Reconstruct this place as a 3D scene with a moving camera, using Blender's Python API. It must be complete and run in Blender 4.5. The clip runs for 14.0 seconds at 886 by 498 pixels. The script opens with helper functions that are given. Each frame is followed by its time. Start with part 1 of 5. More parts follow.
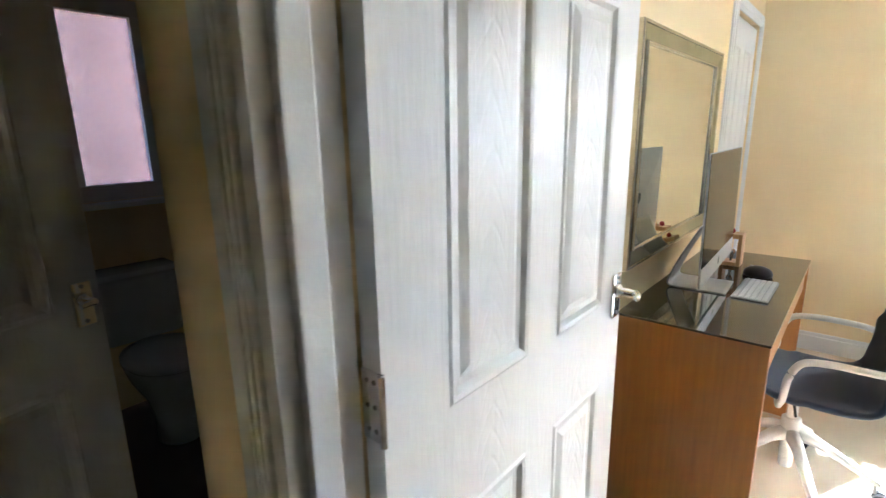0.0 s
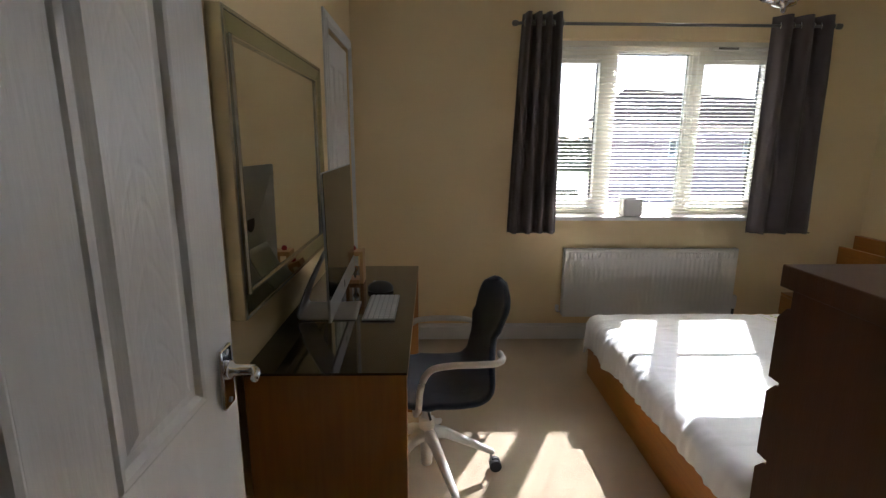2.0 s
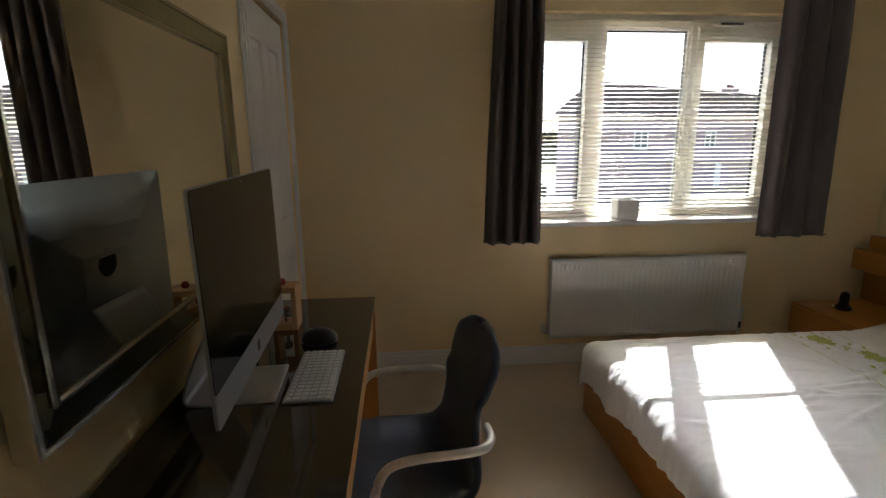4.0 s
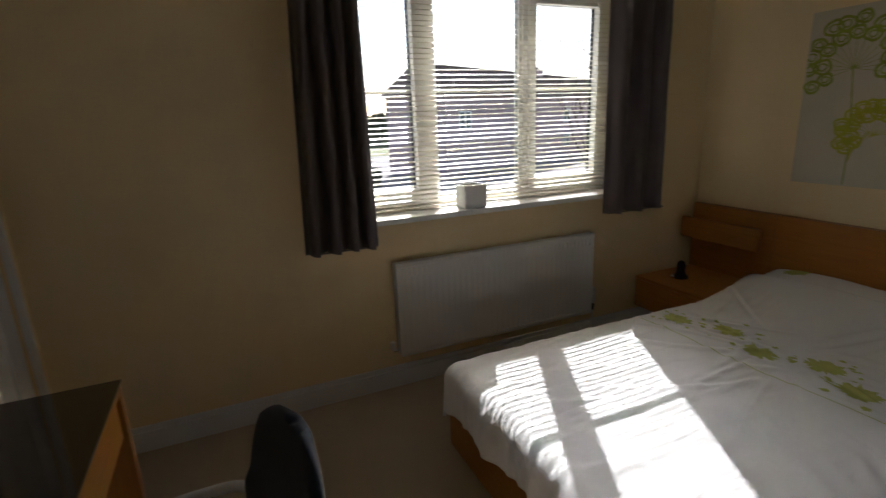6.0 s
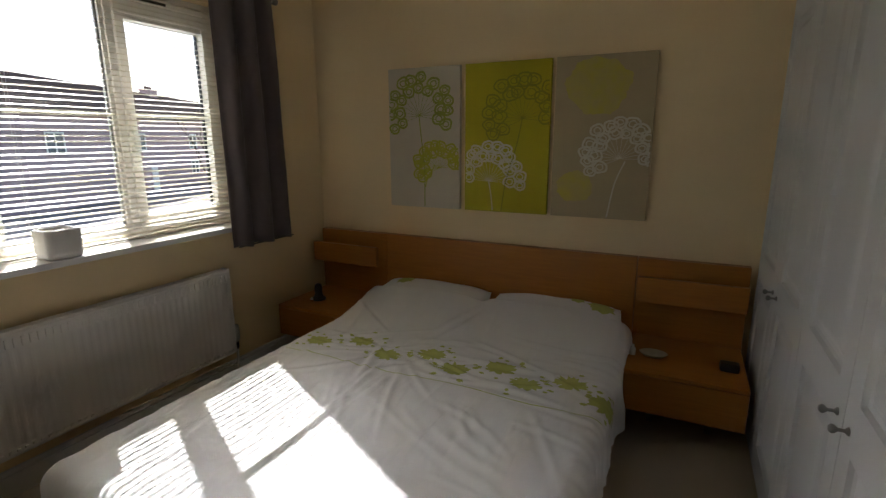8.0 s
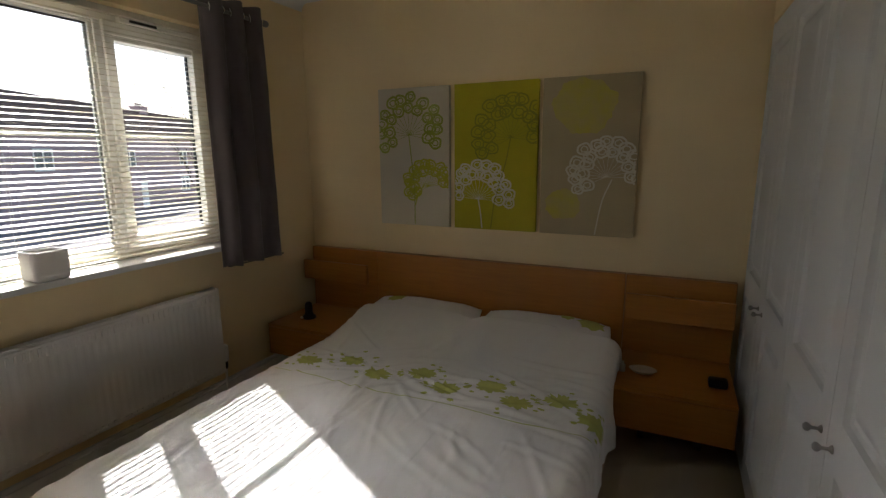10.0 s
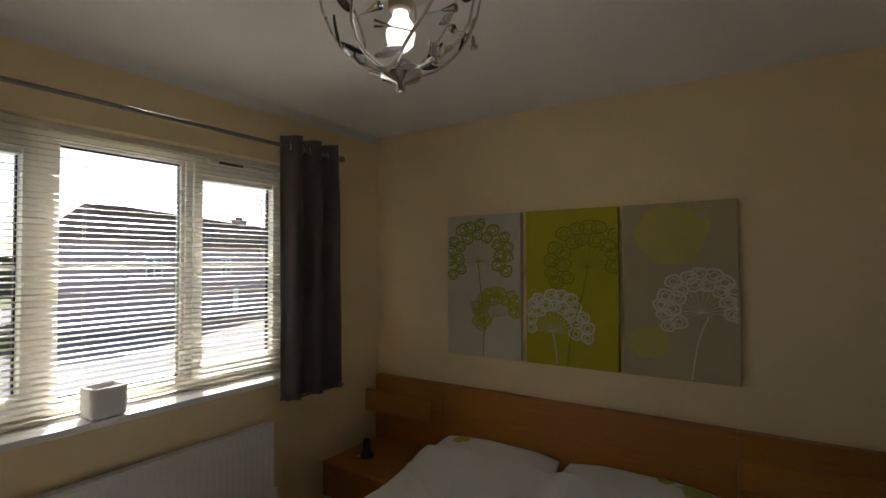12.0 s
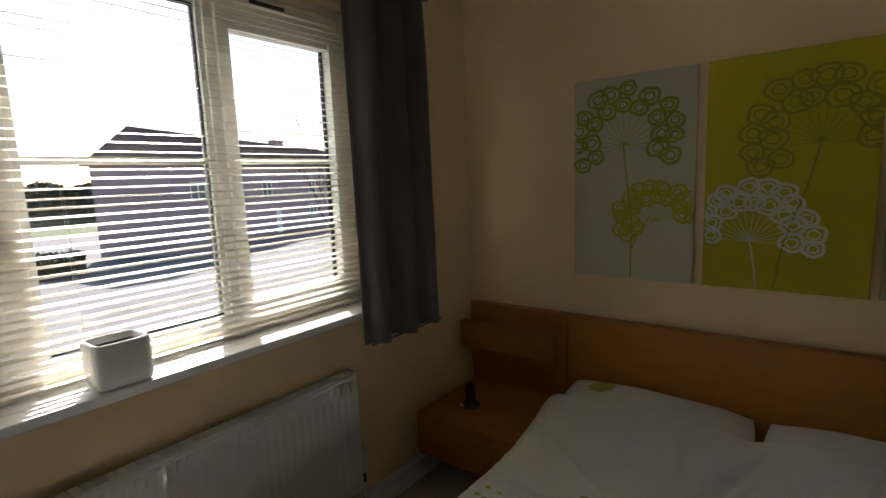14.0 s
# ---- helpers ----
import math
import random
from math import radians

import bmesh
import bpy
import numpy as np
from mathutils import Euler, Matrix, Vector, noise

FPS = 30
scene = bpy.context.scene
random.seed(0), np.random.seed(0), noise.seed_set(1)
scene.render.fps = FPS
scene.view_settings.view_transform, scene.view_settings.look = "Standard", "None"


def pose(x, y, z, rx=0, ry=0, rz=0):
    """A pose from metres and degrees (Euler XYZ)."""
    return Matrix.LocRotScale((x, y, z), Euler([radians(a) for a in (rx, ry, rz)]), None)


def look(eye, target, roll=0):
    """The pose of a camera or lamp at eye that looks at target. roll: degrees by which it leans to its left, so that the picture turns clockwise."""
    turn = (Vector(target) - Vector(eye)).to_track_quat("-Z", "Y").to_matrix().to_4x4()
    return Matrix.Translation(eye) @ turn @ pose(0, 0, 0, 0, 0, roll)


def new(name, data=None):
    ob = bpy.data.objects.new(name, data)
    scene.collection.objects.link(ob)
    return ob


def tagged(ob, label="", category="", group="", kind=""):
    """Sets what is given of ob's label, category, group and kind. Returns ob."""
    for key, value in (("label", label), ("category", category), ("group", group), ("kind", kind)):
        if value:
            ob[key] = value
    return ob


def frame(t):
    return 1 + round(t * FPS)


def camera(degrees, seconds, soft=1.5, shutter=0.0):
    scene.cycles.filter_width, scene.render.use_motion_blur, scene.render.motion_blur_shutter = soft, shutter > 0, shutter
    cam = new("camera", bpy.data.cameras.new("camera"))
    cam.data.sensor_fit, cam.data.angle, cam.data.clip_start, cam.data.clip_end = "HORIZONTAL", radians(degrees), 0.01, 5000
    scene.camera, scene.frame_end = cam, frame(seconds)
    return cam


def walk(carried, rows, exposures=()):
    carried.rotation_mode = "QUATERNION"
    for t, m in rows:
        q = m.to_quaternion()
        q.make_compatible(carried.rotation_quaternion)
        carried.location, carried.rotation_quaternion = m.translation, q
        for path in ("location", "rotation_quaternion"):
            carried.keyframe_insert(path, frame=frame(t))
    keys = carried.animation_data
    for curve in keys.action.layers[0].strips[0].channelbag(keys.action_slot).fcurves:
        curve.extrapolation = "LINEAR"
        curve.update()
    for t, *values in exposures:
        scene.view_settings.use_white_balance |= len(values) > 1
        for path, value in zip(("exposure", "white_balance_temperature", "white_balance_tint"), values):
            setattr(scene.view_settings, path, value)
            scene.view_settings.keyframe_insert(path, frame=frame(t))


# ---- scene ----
cam = camera(83.9, 14.0, soft=1.35, shutter=0.2)
PATH = [
    (0, (0.598, 0.147, 1.407), (-0.665, 1.627, 0.945), -1.0),
    (0.5, (0.64, 0.274, 1.397), (-0.405, 1.918, 0.945), -0.2),
    (1, (0.623, 0.392, 1.391), (0.105, 2.273, 0.955), -0.7),
    (1.5, (0.557, 0.463, 1.403), (0.446, 2.405, 0.939), -0.4),
    (2, (0.531, 0.489, 1.408), (0.577, 2.445, 0.991), 0.3),
    (4.5, (0.599, 1.2, 1.398), (0.857, 3.131, 0.946), -1.4),
    (5, (0.64, 1.324, 1.37), (1.168, 3.183, 0.854), -0.5),
    (5.5, (0.712, 1.498, 1.395), (1.16, 3.397, 0.952), -2.3),
    (6, (0.759, 1.624, 1.377), (1.53, 3.397, 0.866), -2.3),
    (6.5, (0.789, 1.652, 1.39), (2.083, 3.099, 0.909), -1.5),
    (7, (0.799, 1.66, 1.373), (2.347, 2.852, 0.947), 0.2),
    (7.5, (0.815, 1.636, 1.406), (2.496, 2.624, 0.962), 0.2),
    (8, (0.829, 1.601, 1.4), (2.583, 2.457, 0.962), -0.2),
    (8.5, (0.84, 1.585, 1.403), (2.615, 2.403, 0.976), -0.3),
    (11, (0.818, 1.592, 1.476), (2.592, 2.487, 1.243), -0.8),
    (11.5, (0.848, 1.593, 1.521), (2.613, 2.531, 1.561), -0.2),
    (12, (1.005, 1.66, 1.537), (2.675, 2.759, 1.589), -0.2),
    (12.5, (1.192, 1.741, 1.498), (2.647, 3.111, 1.425), -2.0),
    (13, (1.274, 1.976, 1.468), (2.544, 3.516, 1.347), -0.4),
    (13.5, (1.347, 2.235, 1.455), (2.76, 3.635, 1.253), -0.5),
    (14, (1.465, 2.433, 1.429), (3.028, 3.648, 1.145), -2.3),
]
EXPOSURES = [(0.0, 4.83, 5250, 8), (0.5, 4.26, 5300, 8), (1.0, 3.55, 5500, 8), (1.5, 2.73, 5700, 10), (2.0, 2.28, 5850, 12), (4.5, 1.73, 6250, 12), (5.0, 1.54, 6150, 12), (6.0, 1.25, 6200, 12), (6.5, 0.55, 5950, 12),
             (7.5, 0.93, 6100, 12), (8.5, 1.84, 6450, 12), (11.0, 1.19, 6350, 12), (11.5, 1.33, 6400, 12), (12.5, 0.95, 6300, 12), (13.0, 0.42, 6200, 12), (13.5, 0.06, 6000, 12), (14.0, 1.08, 6400, 12)]
walk(cam, [(t, look(eye, target, roll)) for t, eye, target, roll in PATH], EXPOSURES)

# ---- light ----
SUN_WAY = Vector((-0.511, -1.0, -0.80)).normalized()
world = bpy.data.worlds.new("sky")
scene.world = world
world.use_nodes = True
wn = world.node_tree.nodes
sky = wn.new("ShaderNodeTexSky")
sky.sky_type = "NISHITA"
sky.sun_disc = False
sky.dust_density, sky.ozone_density = 0.8, 1.2
sky.sun_elevation = math.asin(-SUN_WAY.z)
sky.sun_rotation = math.atan2(-SUN_WAY.x, -SUN_WAY.y)
world.node_tree.links.new(sky.outputs[0], wn["Background"].inputs[0])
wn["Background"].inputs[1].default_value = 0.09
sun_data = bpy.data.lights.new("sun", "SUN")
sun_data.energy, sun_data.angle, sun_data.color = 5.0, radians(0.55), (1.0, 0.965, 0.91)
sun = new("sun", sun_data)
sun.matrix_world = look((0, 0, 20), Vector((0, 0, 20)) + SUN_WAY)


# ---- materials ----
def material(name, color, rough=0.5, metal=0.0, color2=None, scale=8.0, stretch=(1, 1, 1), mix=0.5, bump=0.0, bump_scale=60.0,
             sheen=0.0, coat=0.0, random=0.0, spec=0.5):
    """A surface with large-scale variation between two colours, a fine grain and a bump."""
    m = bpy.data.materials.new(name)
    m.use_nodes = True
    nt = m.node_tree
    p = nt.nodes["Principled BSDF"]
    p.inputs["Roughness"].default_value = rough
    p.inputs["Metallic"].default_value = metal
    p.inputs["Specular IOR Level"].default_value = spec
    p.inputs["Coat Weight"].default_value = coat
    p.inputs["Sheen Weight"].default_value = sheen
    co = nt.nodes.new("ShaderNodeTexCoord")
    mp = nt.nodes.new("ShaderNodeMapping")
    mp.inputs["Scale"].default_value = stretch
    nt.links.new(co.outputs["Object"], mp.inputs[0])
    big = nt.nodes.new("ShaderNodeTexNoise")
    big.inputs["Scale"].default_value = scale
    big.inputs["Detail"].default_value = 6
    nt.links.new(mp.outputs[0], big.inputs[0])
    ramp = nt.nodes.new("ShaderNodeValToRGB")
    c2 = color2 or tuple(c * 0.88 for c in color)
    ramp.color_ramp.elements[0].position, ramp.color_ramp.elements[1].position = 0.5 - mix / 2, 0.5 + mix / 2
    ramp.color_ramp.elements[0].color, ramp.color_ramp.elements[1].color = (*c2, 1), (*color, 1)
    nt.links.new(big.outputs[0], ramp.inputs[0])
    out = ramp.outputs[0]
    if random:
        info = nt.nodes.new("ShaderNodeObjectInfo")
        hsv = nt.nodes.new("ShaderNodeHueSaturation")
        rng = nt.nodes.new("ShaderNodeMapRange")
        rng.inputs["To Min"].default_value, rng.inputs["To Max"].default_value = 1 - random, 1 + random
        nt.links.new(info.outputs["Random"], rng.inputs[0])
        nt.links.new(rng.outputs[0], hsv.inputs["Value"])
        nt.links.new(out, hsv.inputs["Color"])
        out = hsv.outputs[0]
    nt.links.new(out, p.inputs["Base Color"])
    if bump:
        fine = nt.nodes.new("ShaderNodeTexNoise")
        fine.inputs["Scale"].default_value = bump_scale
        fine.inputs["Detail"].default_value = 4
        nt.links.new(mp.outputs[0], fine.inputs[0])
        b = nt.nodes.new("ShaderNodeBump")
        b.inputs["Strength"].default_value = min(1.0, bump)
        b.inputs["Distance"].default_value = 0.004
        nt.links.new(fine.outputs[0], b.inputs["Height"])
        nt.links.new(b.outputs[0], p.inputs["Normal"])
        vary = nt.nodes.new("ShaderNodeMapRange")
        vary.inputs["To Min"].default_value, vary.inputs["To Max"].default_value = max(0, rough - 0.07), min(1, rough + 0.07)
        nt.links.new(fine.outputs[0], vary.inputs[0])
        nt.links.new(vary.outputs[0], p.inputs["Roughness"])
    return m


def glass_material(name, tint=(1, 1, 1), rough=0.0, ior=1.45, bump=0.0):
    m = bpy.data.materials.new(name)
    m.use_nodes = True
    p = m.node_tree.nodes["Principled BSDF"]
    p.inputs["Base Color"].default_value = (*tint, 1)
    p.inputs["Roughness"].default_value = rough
    p.inputs["IOR"].default_value = ior
    p.inputs["Transmission Weight"].default_value = 1
    if bump:
        t = m.node_tree.nodes.new("ShaderNodeTexNoise")
        t.inputs["Scale"].default_value = 28
        t.inputs["Detail"].default_value = 5
        b = m.node_tree.nodes.new("ShaderNodeBump")
        b.inputs["Strength"].default_value = bump
        b.inputs["Distance"].default_value = 0.035
        m.node_tree.links.new(t.outputs[0], b.inputs["Height"])
        m.node_tree.links.new(b.outputs[0], p.inputs["Normal"])
    return m


WALL = material("cream_wall_paint", (0.87, 0.70, 0.415), 0.75, color2=(0.84, 0.67, 0.39), scale=2.0, bump=0.15, bump_scale=240)
CEIL = material("ceiling_paint", (0.80, 0.78, 0.74), 0.85, scale=2.0, bump=0.1, bump_scale=200, color2=(0.77, 0.75, 0.71))
WHITE = material("white_gloss_paint", (0.80, 0.79, 0.77), 0.32, scale=3.0, color2=(0.77, 0.76, 0.74), bump=0.12, bump_scale=90)
DOORW = material("white_grained_door", (0.80, 0.79, 0.78), 0.38, scale=6.0, stretch=(5, 5, 0.6), color2=(0.765, 0.755, 0.745), bump=0.22, bump_scale=22)


def cathedral_grain(m, centre, half):
    """Arched wood grain pressed into both door panels, mirrored about the middle rail."""
    nt = m.node_tree
    p = nt.nodes["Principled BSDF"]

    def calc(op, a, b=0.0):
        n = nt.nodes.new("ShaderNodeMath")
        n.operation = op
        for i, v in enumerate((a, b)):
            if isinstance(v, (int, float)):
                n.inputs[i].default_value = v
            else:
                nt.links.new(v, n.inputs[i])
        return n.outputs[0]

    co = nt.nodes.new("ShaderNodeTexCoord")
    sep = nt.nodes.new("ShaderNodeSeparateXYZ")
    nt.links.new(co.outputs["Object"], sep.inputs[0])
    wob = nt.nodes.new("ShaderNodeTexNoise")
    wob.inputs["Scale"].default_value = 3.5
    nt.links.new(co.outputs["Object"], wob.inputs[0])
    across = calc("SUBTRACT", calc("ABSOLUTE", calc("SUBTRACT", sep.outputs["Y"], centre)), half)
    across = calc("ADD", across, calc("MULTIPLY", calc("SUBTRACT", wob.outputs[0], 0.5), 0.03))
    bow = calc("MULTIPLY", calc("POWER", calc("ABSOLUTE", across), 1.5), 9.0)
    rings = calc("SINE", calc("MULTIPLY", calc("ADD", sep.outputs["Z"], calc("ADD", bow, calc("MULTIPLY", wob.outputs[0], 0.14))), 105.0))
    line = calc("POWER", calc("MAXIMUM", rings, 0.0), 3.0)
    near = calc("MAXIMUM", calc("SUBTRACT", 1.0, calc("MULTIPLY", calc("ABSOLUTE", across), 18.0)), 0.0)
    b = nt.nodes.new("ShaderNodeBump")
    b.inputs["Strength"].default_value = 0.35
    b.inputs["Distance"].default_value = 0.0016
    b.invert = True
    nt.links.new(calc("MULTIPLY", line, near), b.inputs["Height"])
    nt.links.new(p.inputs["Normal"].links[0].from_socket, b.inputs["Normal"])
    nt.links.new(b.outputs[0], p.inputs["Normal"])


cathedral_grain(DOORW, 0.413, 0.168)
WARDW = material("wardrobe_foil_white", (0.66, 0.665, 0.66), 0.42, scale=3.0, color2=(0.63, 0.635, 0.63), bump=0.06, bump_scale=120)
PVC = material("window_upvc", (0.80, 0.79, 0.76), 0.35, scale=3.0, color2=(0.77, 0.76, 0.73))
SLAT = material("blind_slat_cream", (0.77, 0.73, 0.63), 0.40, scale=5.0, random=0.05)
CARPET = material("beige_carpet", (0.59, 0.47, 0.325), 0.95, color2=(0.49, 0.385, 0.26), scale=3.5, mix=0.7, bump=1.0, bump_scale=420, sheen=0.3)
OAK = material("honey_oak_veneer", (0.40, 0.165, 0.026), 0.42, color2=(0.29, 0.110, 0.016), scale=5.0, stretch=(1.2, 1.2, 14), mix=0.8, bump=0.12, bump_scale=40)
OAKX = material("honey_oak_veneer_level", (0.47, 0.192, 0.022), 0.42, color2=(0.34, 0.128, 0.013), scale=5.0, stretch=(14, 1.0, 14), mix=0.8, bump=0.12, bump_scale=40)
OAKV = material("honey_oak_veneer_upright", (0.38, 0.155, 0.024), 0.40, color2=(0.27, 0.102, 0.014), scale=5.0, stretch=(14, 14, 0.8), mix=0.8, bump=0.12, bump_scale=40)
OAKD = material("dark_oak_veneer", (0.17, 0.062, 0.018), 0.42, color2=(0.11, 0.04, 0.012), scale=5.0, stretch=(14, 14, 0.8), mix=0.8, bump=0.12, bump_scale=40)
BEECH = material("pale_beech", (0.55, 0.30, 0.12), 0.5, scale=8, stretch=(4, 4, 1))
GLASSTOP = material("smoked_glass_top", (0.045, 0.032, 0.018), 0.06, scale=3, coat=0.5)
SILVER = material("champagne_silver_metal", (0.66, 0.64, 0.57), 0.22, 1.0, scale=6, color2=(0.56, 0.545, 0.48))
BANDGLASS = material("aged_mirror_band", (0.50, 0.53, 0.44), 0.03, 1.0, scale=6, color2=(0.43, 0.46, 0.38))
ALU = material("anodised_aluminium", (0.47, 0.47, 0.475), 0.34, 0.9, scale=8)
CHROME = material("polished_chrome", (0.85, 0.85, 0.86), 0.08, 1.0, scale=6, color2=(0.8, 0.8, 0.81))
STEEL = material("dull_steel", (0.35, 0.34, 0.33), 0.35, 1.0, scale=8)
SCREEN = material("black_screen_glass", (0.008, 0.0075, 0.008), 0.12, scale=4, spec=0.35)
BLACK = material("black_plastic", (0.015, 0.015, 0.017), 0.4, scale=10, bump=0.1)
KEYW = material("white_keys", (0.70, 0.70, 0.70), 0.45, scale=10)
NAVY = material("navy_wool_fabric", (0.024, 0.042, 0.085), 0.9, color2=(0.016, 0.029, 0.060), scale=30, bump=0.8, bump_scale=500, sheen=0.3)
CHAIRW = material("white_powder_coat", (0.78, 0.77, 0.74), 0.38, scale=6, bump=0.05, bump_scale=300)
LINEN = material("white_cotton", (0.86, 0.86, 0.865), 0.85, color2=(0.83, 0.83, 0.84), scale=4, bump=0.25, bump_scale=260, sheen=0.15)
LEAFM = material("dark_bronze_leaf", (0.27, 0.25, 0.215), 0.25, 1.0, scale=20)


def creased_cotton():
    """Cotton with fine pressed creases that run along the bed and across it."""
    m = material("creased_white_cotton", (0.87, 0.87, 0.88), 0.85, color2=(0.84, 0.84, 0.855), scale=4, bump=0.25, bump_scale=260, sheen=0.15)
    nt = m.node_tree
    p = nt.nodes["Principled BSDF"]
    last = p.inputs["Normal"].links[0].from_socket
    co = nt.nodes.new("ShaderNodeTexCoord")
    for turn, sx, sy, deep in ((0.55, 1.3, 6.0, 0.012), (-0.25, 2.2, 9.0, 0.006), (1.3, 2.0, 8.0, 0.004)):
        mp = nt.nodes.new("ShaderNodeMapping")
        mp.inputs["Rotation"].default_value = (0, 0, turn)
        mp.inputs["Scale"].default_value = (sx, sy, 2.0)
        nt.links.new(co.outputs["Object"], mp.inputs[0])
        n = nt.nodes.new("ShaderNodeTexNoise")
        n.inputs["Scale"].default_value = 1.0
        n.inputs["Detail"].default_value = 2.5
        n.inputs["Distortion"].default_value = 0.5
        nt.links.new(mp.outputs[0], n.inputs[0])
        r = nt.nodes.new("ShaderNodeValToRGB")
        r.color_ramp.interpolation = "EASE"
        r.color_ramp.elements[0].position, r.color_ramp.elements[1].position = 0.50, 0.66
        nt.links.new(n.outputs[0], r.inputs[0])
        b = nt.nodes.new("ShaderNodeBump")
        b.inputs["Strength"].default_value = 0.28
        b.inputs["Distance"].default_value = deep
        nt.links.new(r.outputs[0], b.inputs["Height"])
        nt.links.new(last, b.inputs["Normal"])
        last = b.outputs[0]
    nt.links.new(last, p.inputs["Normal"])
    return m


COTTON = creased_cotton()
LIME = material("lime_print", (0.56, 0.60, 0.17), 0.85, color2=(0.47, 0.51, 0.15), scale=25, mix=0.6)
CURTAIN = material("taupe_curtain", (0.122, 0.098, 0.095), 0.8, color2=(0.092, 0.073, 0.072), scale=14, stretch=(1, 1, 0.2), bump=0.4, bump_scale=380, sheen=0.1)
RAD = material("radiator_enamel", (0.82, 0.80, 0.77), 0.35, scale=3, color2=(0.79, 0.775, 0.745))
DARK = material("dark_gap", (0.02, 0.018, 0.016), 0.9, scale=5)
POT = material("white_glazed_ceramic", (0.80, 0.79, 0.76), 0.2, scale=4, coat=0.3)
SOIL = material("dark_soil", (0.03, 0.022, 0.016), 0.95, scale=60, bump=1.0, bump_scale=120)
CAN_GREY = material("canvas_pale_grey", (0.64, 0.575, 0.44), 0.85, color2=(0.58, 0.52, 0.395), scale=4, bump=0.4, bump_scale=500)
CAN_LIME = material("canvas_lime", (0.50, 0.44, 0.012), 0.85, color2=(0.43, 0.38, 0.01), scale=4, bump=0.4, bump_scale=500)
CAN_TAUPE = material("canvas_taupe", (0.50, 0.405, 0.235), 0.85, color2=(0.45, 0.365, 0.21), scale=4, bump=0.4, bump_scale=500)
P_OLIVE = material("paint_olive", (0.36, 0.40, 0.05), 0.8, scale=30, color2=(0.24, 0.27, 0.03))
P_DKLIME = material("paint_dark_lime", (0.30, 0.29, 0.013), 0.8, scale=30)
P_YELLOW = material("paint_chartreuse", (0.46, 0.45, 0.03), 0.8, scale=30)
P_FADED = material("paint_faded_lime", (0.53, 0.47, 0.06), 0.8, color2=(0.50, 0.42, 0.17), scale=14, mix=0.5)
P_WHITE = material("paint_offwhite", (0.74, 0.70, 0.57), 0.8, scale=30)
MIRROR = material("mirror_silvering", (0.82, 0.84, 0.78), 0.0, 1.0, scale=1, color2=(0.82, 0.84, 0.78))
PANE = glass_material("window_glass")
# Dark pink tint imitates brick-reddened daylight and keeps the pane from blowing out.
FROST = glass_material("pink_dimmed_frosted_glass", (0.20, 0.128, 0.118), 0.02, bump=1.0)
CRYSTAL = glass_material("crystal_glass", (0.98, 0.97, 0.93), 0.02, 1.5)
BULB = bpy.data.materials.new("lit_bulb")
BULB.use_nodes = True
BULB.node_tree.nodes["Principled BSDF"].inputs["Emission Color"].default_value = (1.0, 0.93, 0.82, 1)
BULB.node_tree.nodes["Principled BSDF"].inputs["Emission Strength"].default_value = 0.9
PORCELAIN = material("white_porcelain", (0.78, 0.78, 0.76), 0.12, scale=3, coat=0.4)
TILEF = material("dark_vinyl_floor", (0.10, 0.08, 0.065), 0.5, scale=6)
# Red brick paled to lilac: glare haze over the houses put into the colour.
BRICK = material("haze_paled_brick", (0.45, 0.34, 0.35), 0.9, color2=(0.38, 0.27, 0.28), scale=2.5, mix=0.6, random=0.1)
ROOF = material("brown_roof_tile", (0.16, 0.11, 0.10), 0.9, color2=(0.12, 0.08, 0.072), scale=1.2, mix=0.6, random=0.1)
GRASS = material("lawn", (0.13, 0.16, 0.05), 0.95, color2=(0.09, 0.11, 0.035), scale=0.3, mix=0.6, bump=0.5, bump_scale=8)
ASPHALT = material("asphalt", (0.07, 0.068, 0.066), 0.9, scale=0.8)
BARK = material("bark", (0.10, 0.075, 0.055), 0.9, scale=6)
LEAF = material("hedge_leaf", (0.12, 0.12, 0.075), 0.8, color2=(0.09, 0.09, 0.055), scale=1.5)
POLE = material("dark_pewter", (0.21, 0.19, 0.175), 0.42, 0.3, scale=8)
# House panes grey instead of near-black: the haze is in their colour.
HOUSEGLASS = material("hazed_house_glass", (0.16, 0.17, 0.19), 0.1, scale=2)
SOAP = material("cream_ceramic", (0.50, 0.44, 0.34), 0.4, scale=6)
RED = material("red_plastic", (0.35, 0.02, 0.015), 0.4, scale=10)


# ---- building helpers ----
def box(bm, x0, x1, y0, y1, z0, z1, bevel=0.0, seg=2):
    r = bmesh.ops.create_cube(bm, size=1.0)
    vs = r["verts"]
    for v in vs:
        v.co = ((x0 + x1) / 2 + v.co.x * (x1 - x0), (y0 + y1) / 2 + v.co.y * (y1 - y0), (z0 + z1) / 2 + v.co.z * (z1 - z0))
    if bevel:
        es = list({e for v in vs for e in v.link_edges})
        bmesh.ops.bevel(bm, geom=es, offset=min(bevel, 0.49 * min(abs(x1 - x0), abs(y1 - y0), abs(z1 - z0))), segments=seg, profile=0.6, affect="EDGES")
    return bm


def boxes(*specs, bevel=0.0):
    bm = bmesh.new()
    for s in specs:
        box(bm, *s, bevel=bevel)
    return bm


def link(name, bm, mat, smooth=False):
    me = bpy.data.meshes.new(name)
    bm.to_mesh(me)
    bm.free()
    me.materials.append(mat)
    if smooth:
        for p in me.polygons:
            p.use_smooth = True
    return new(name, me)


def thing(name, at, label, category, group="", kind=""):
    e = new(name)
    e.empty_display_size = 0.1
    e.matrix_basis = Matrix.Translation(at)
    return tagged(e, label, category, group, kind)


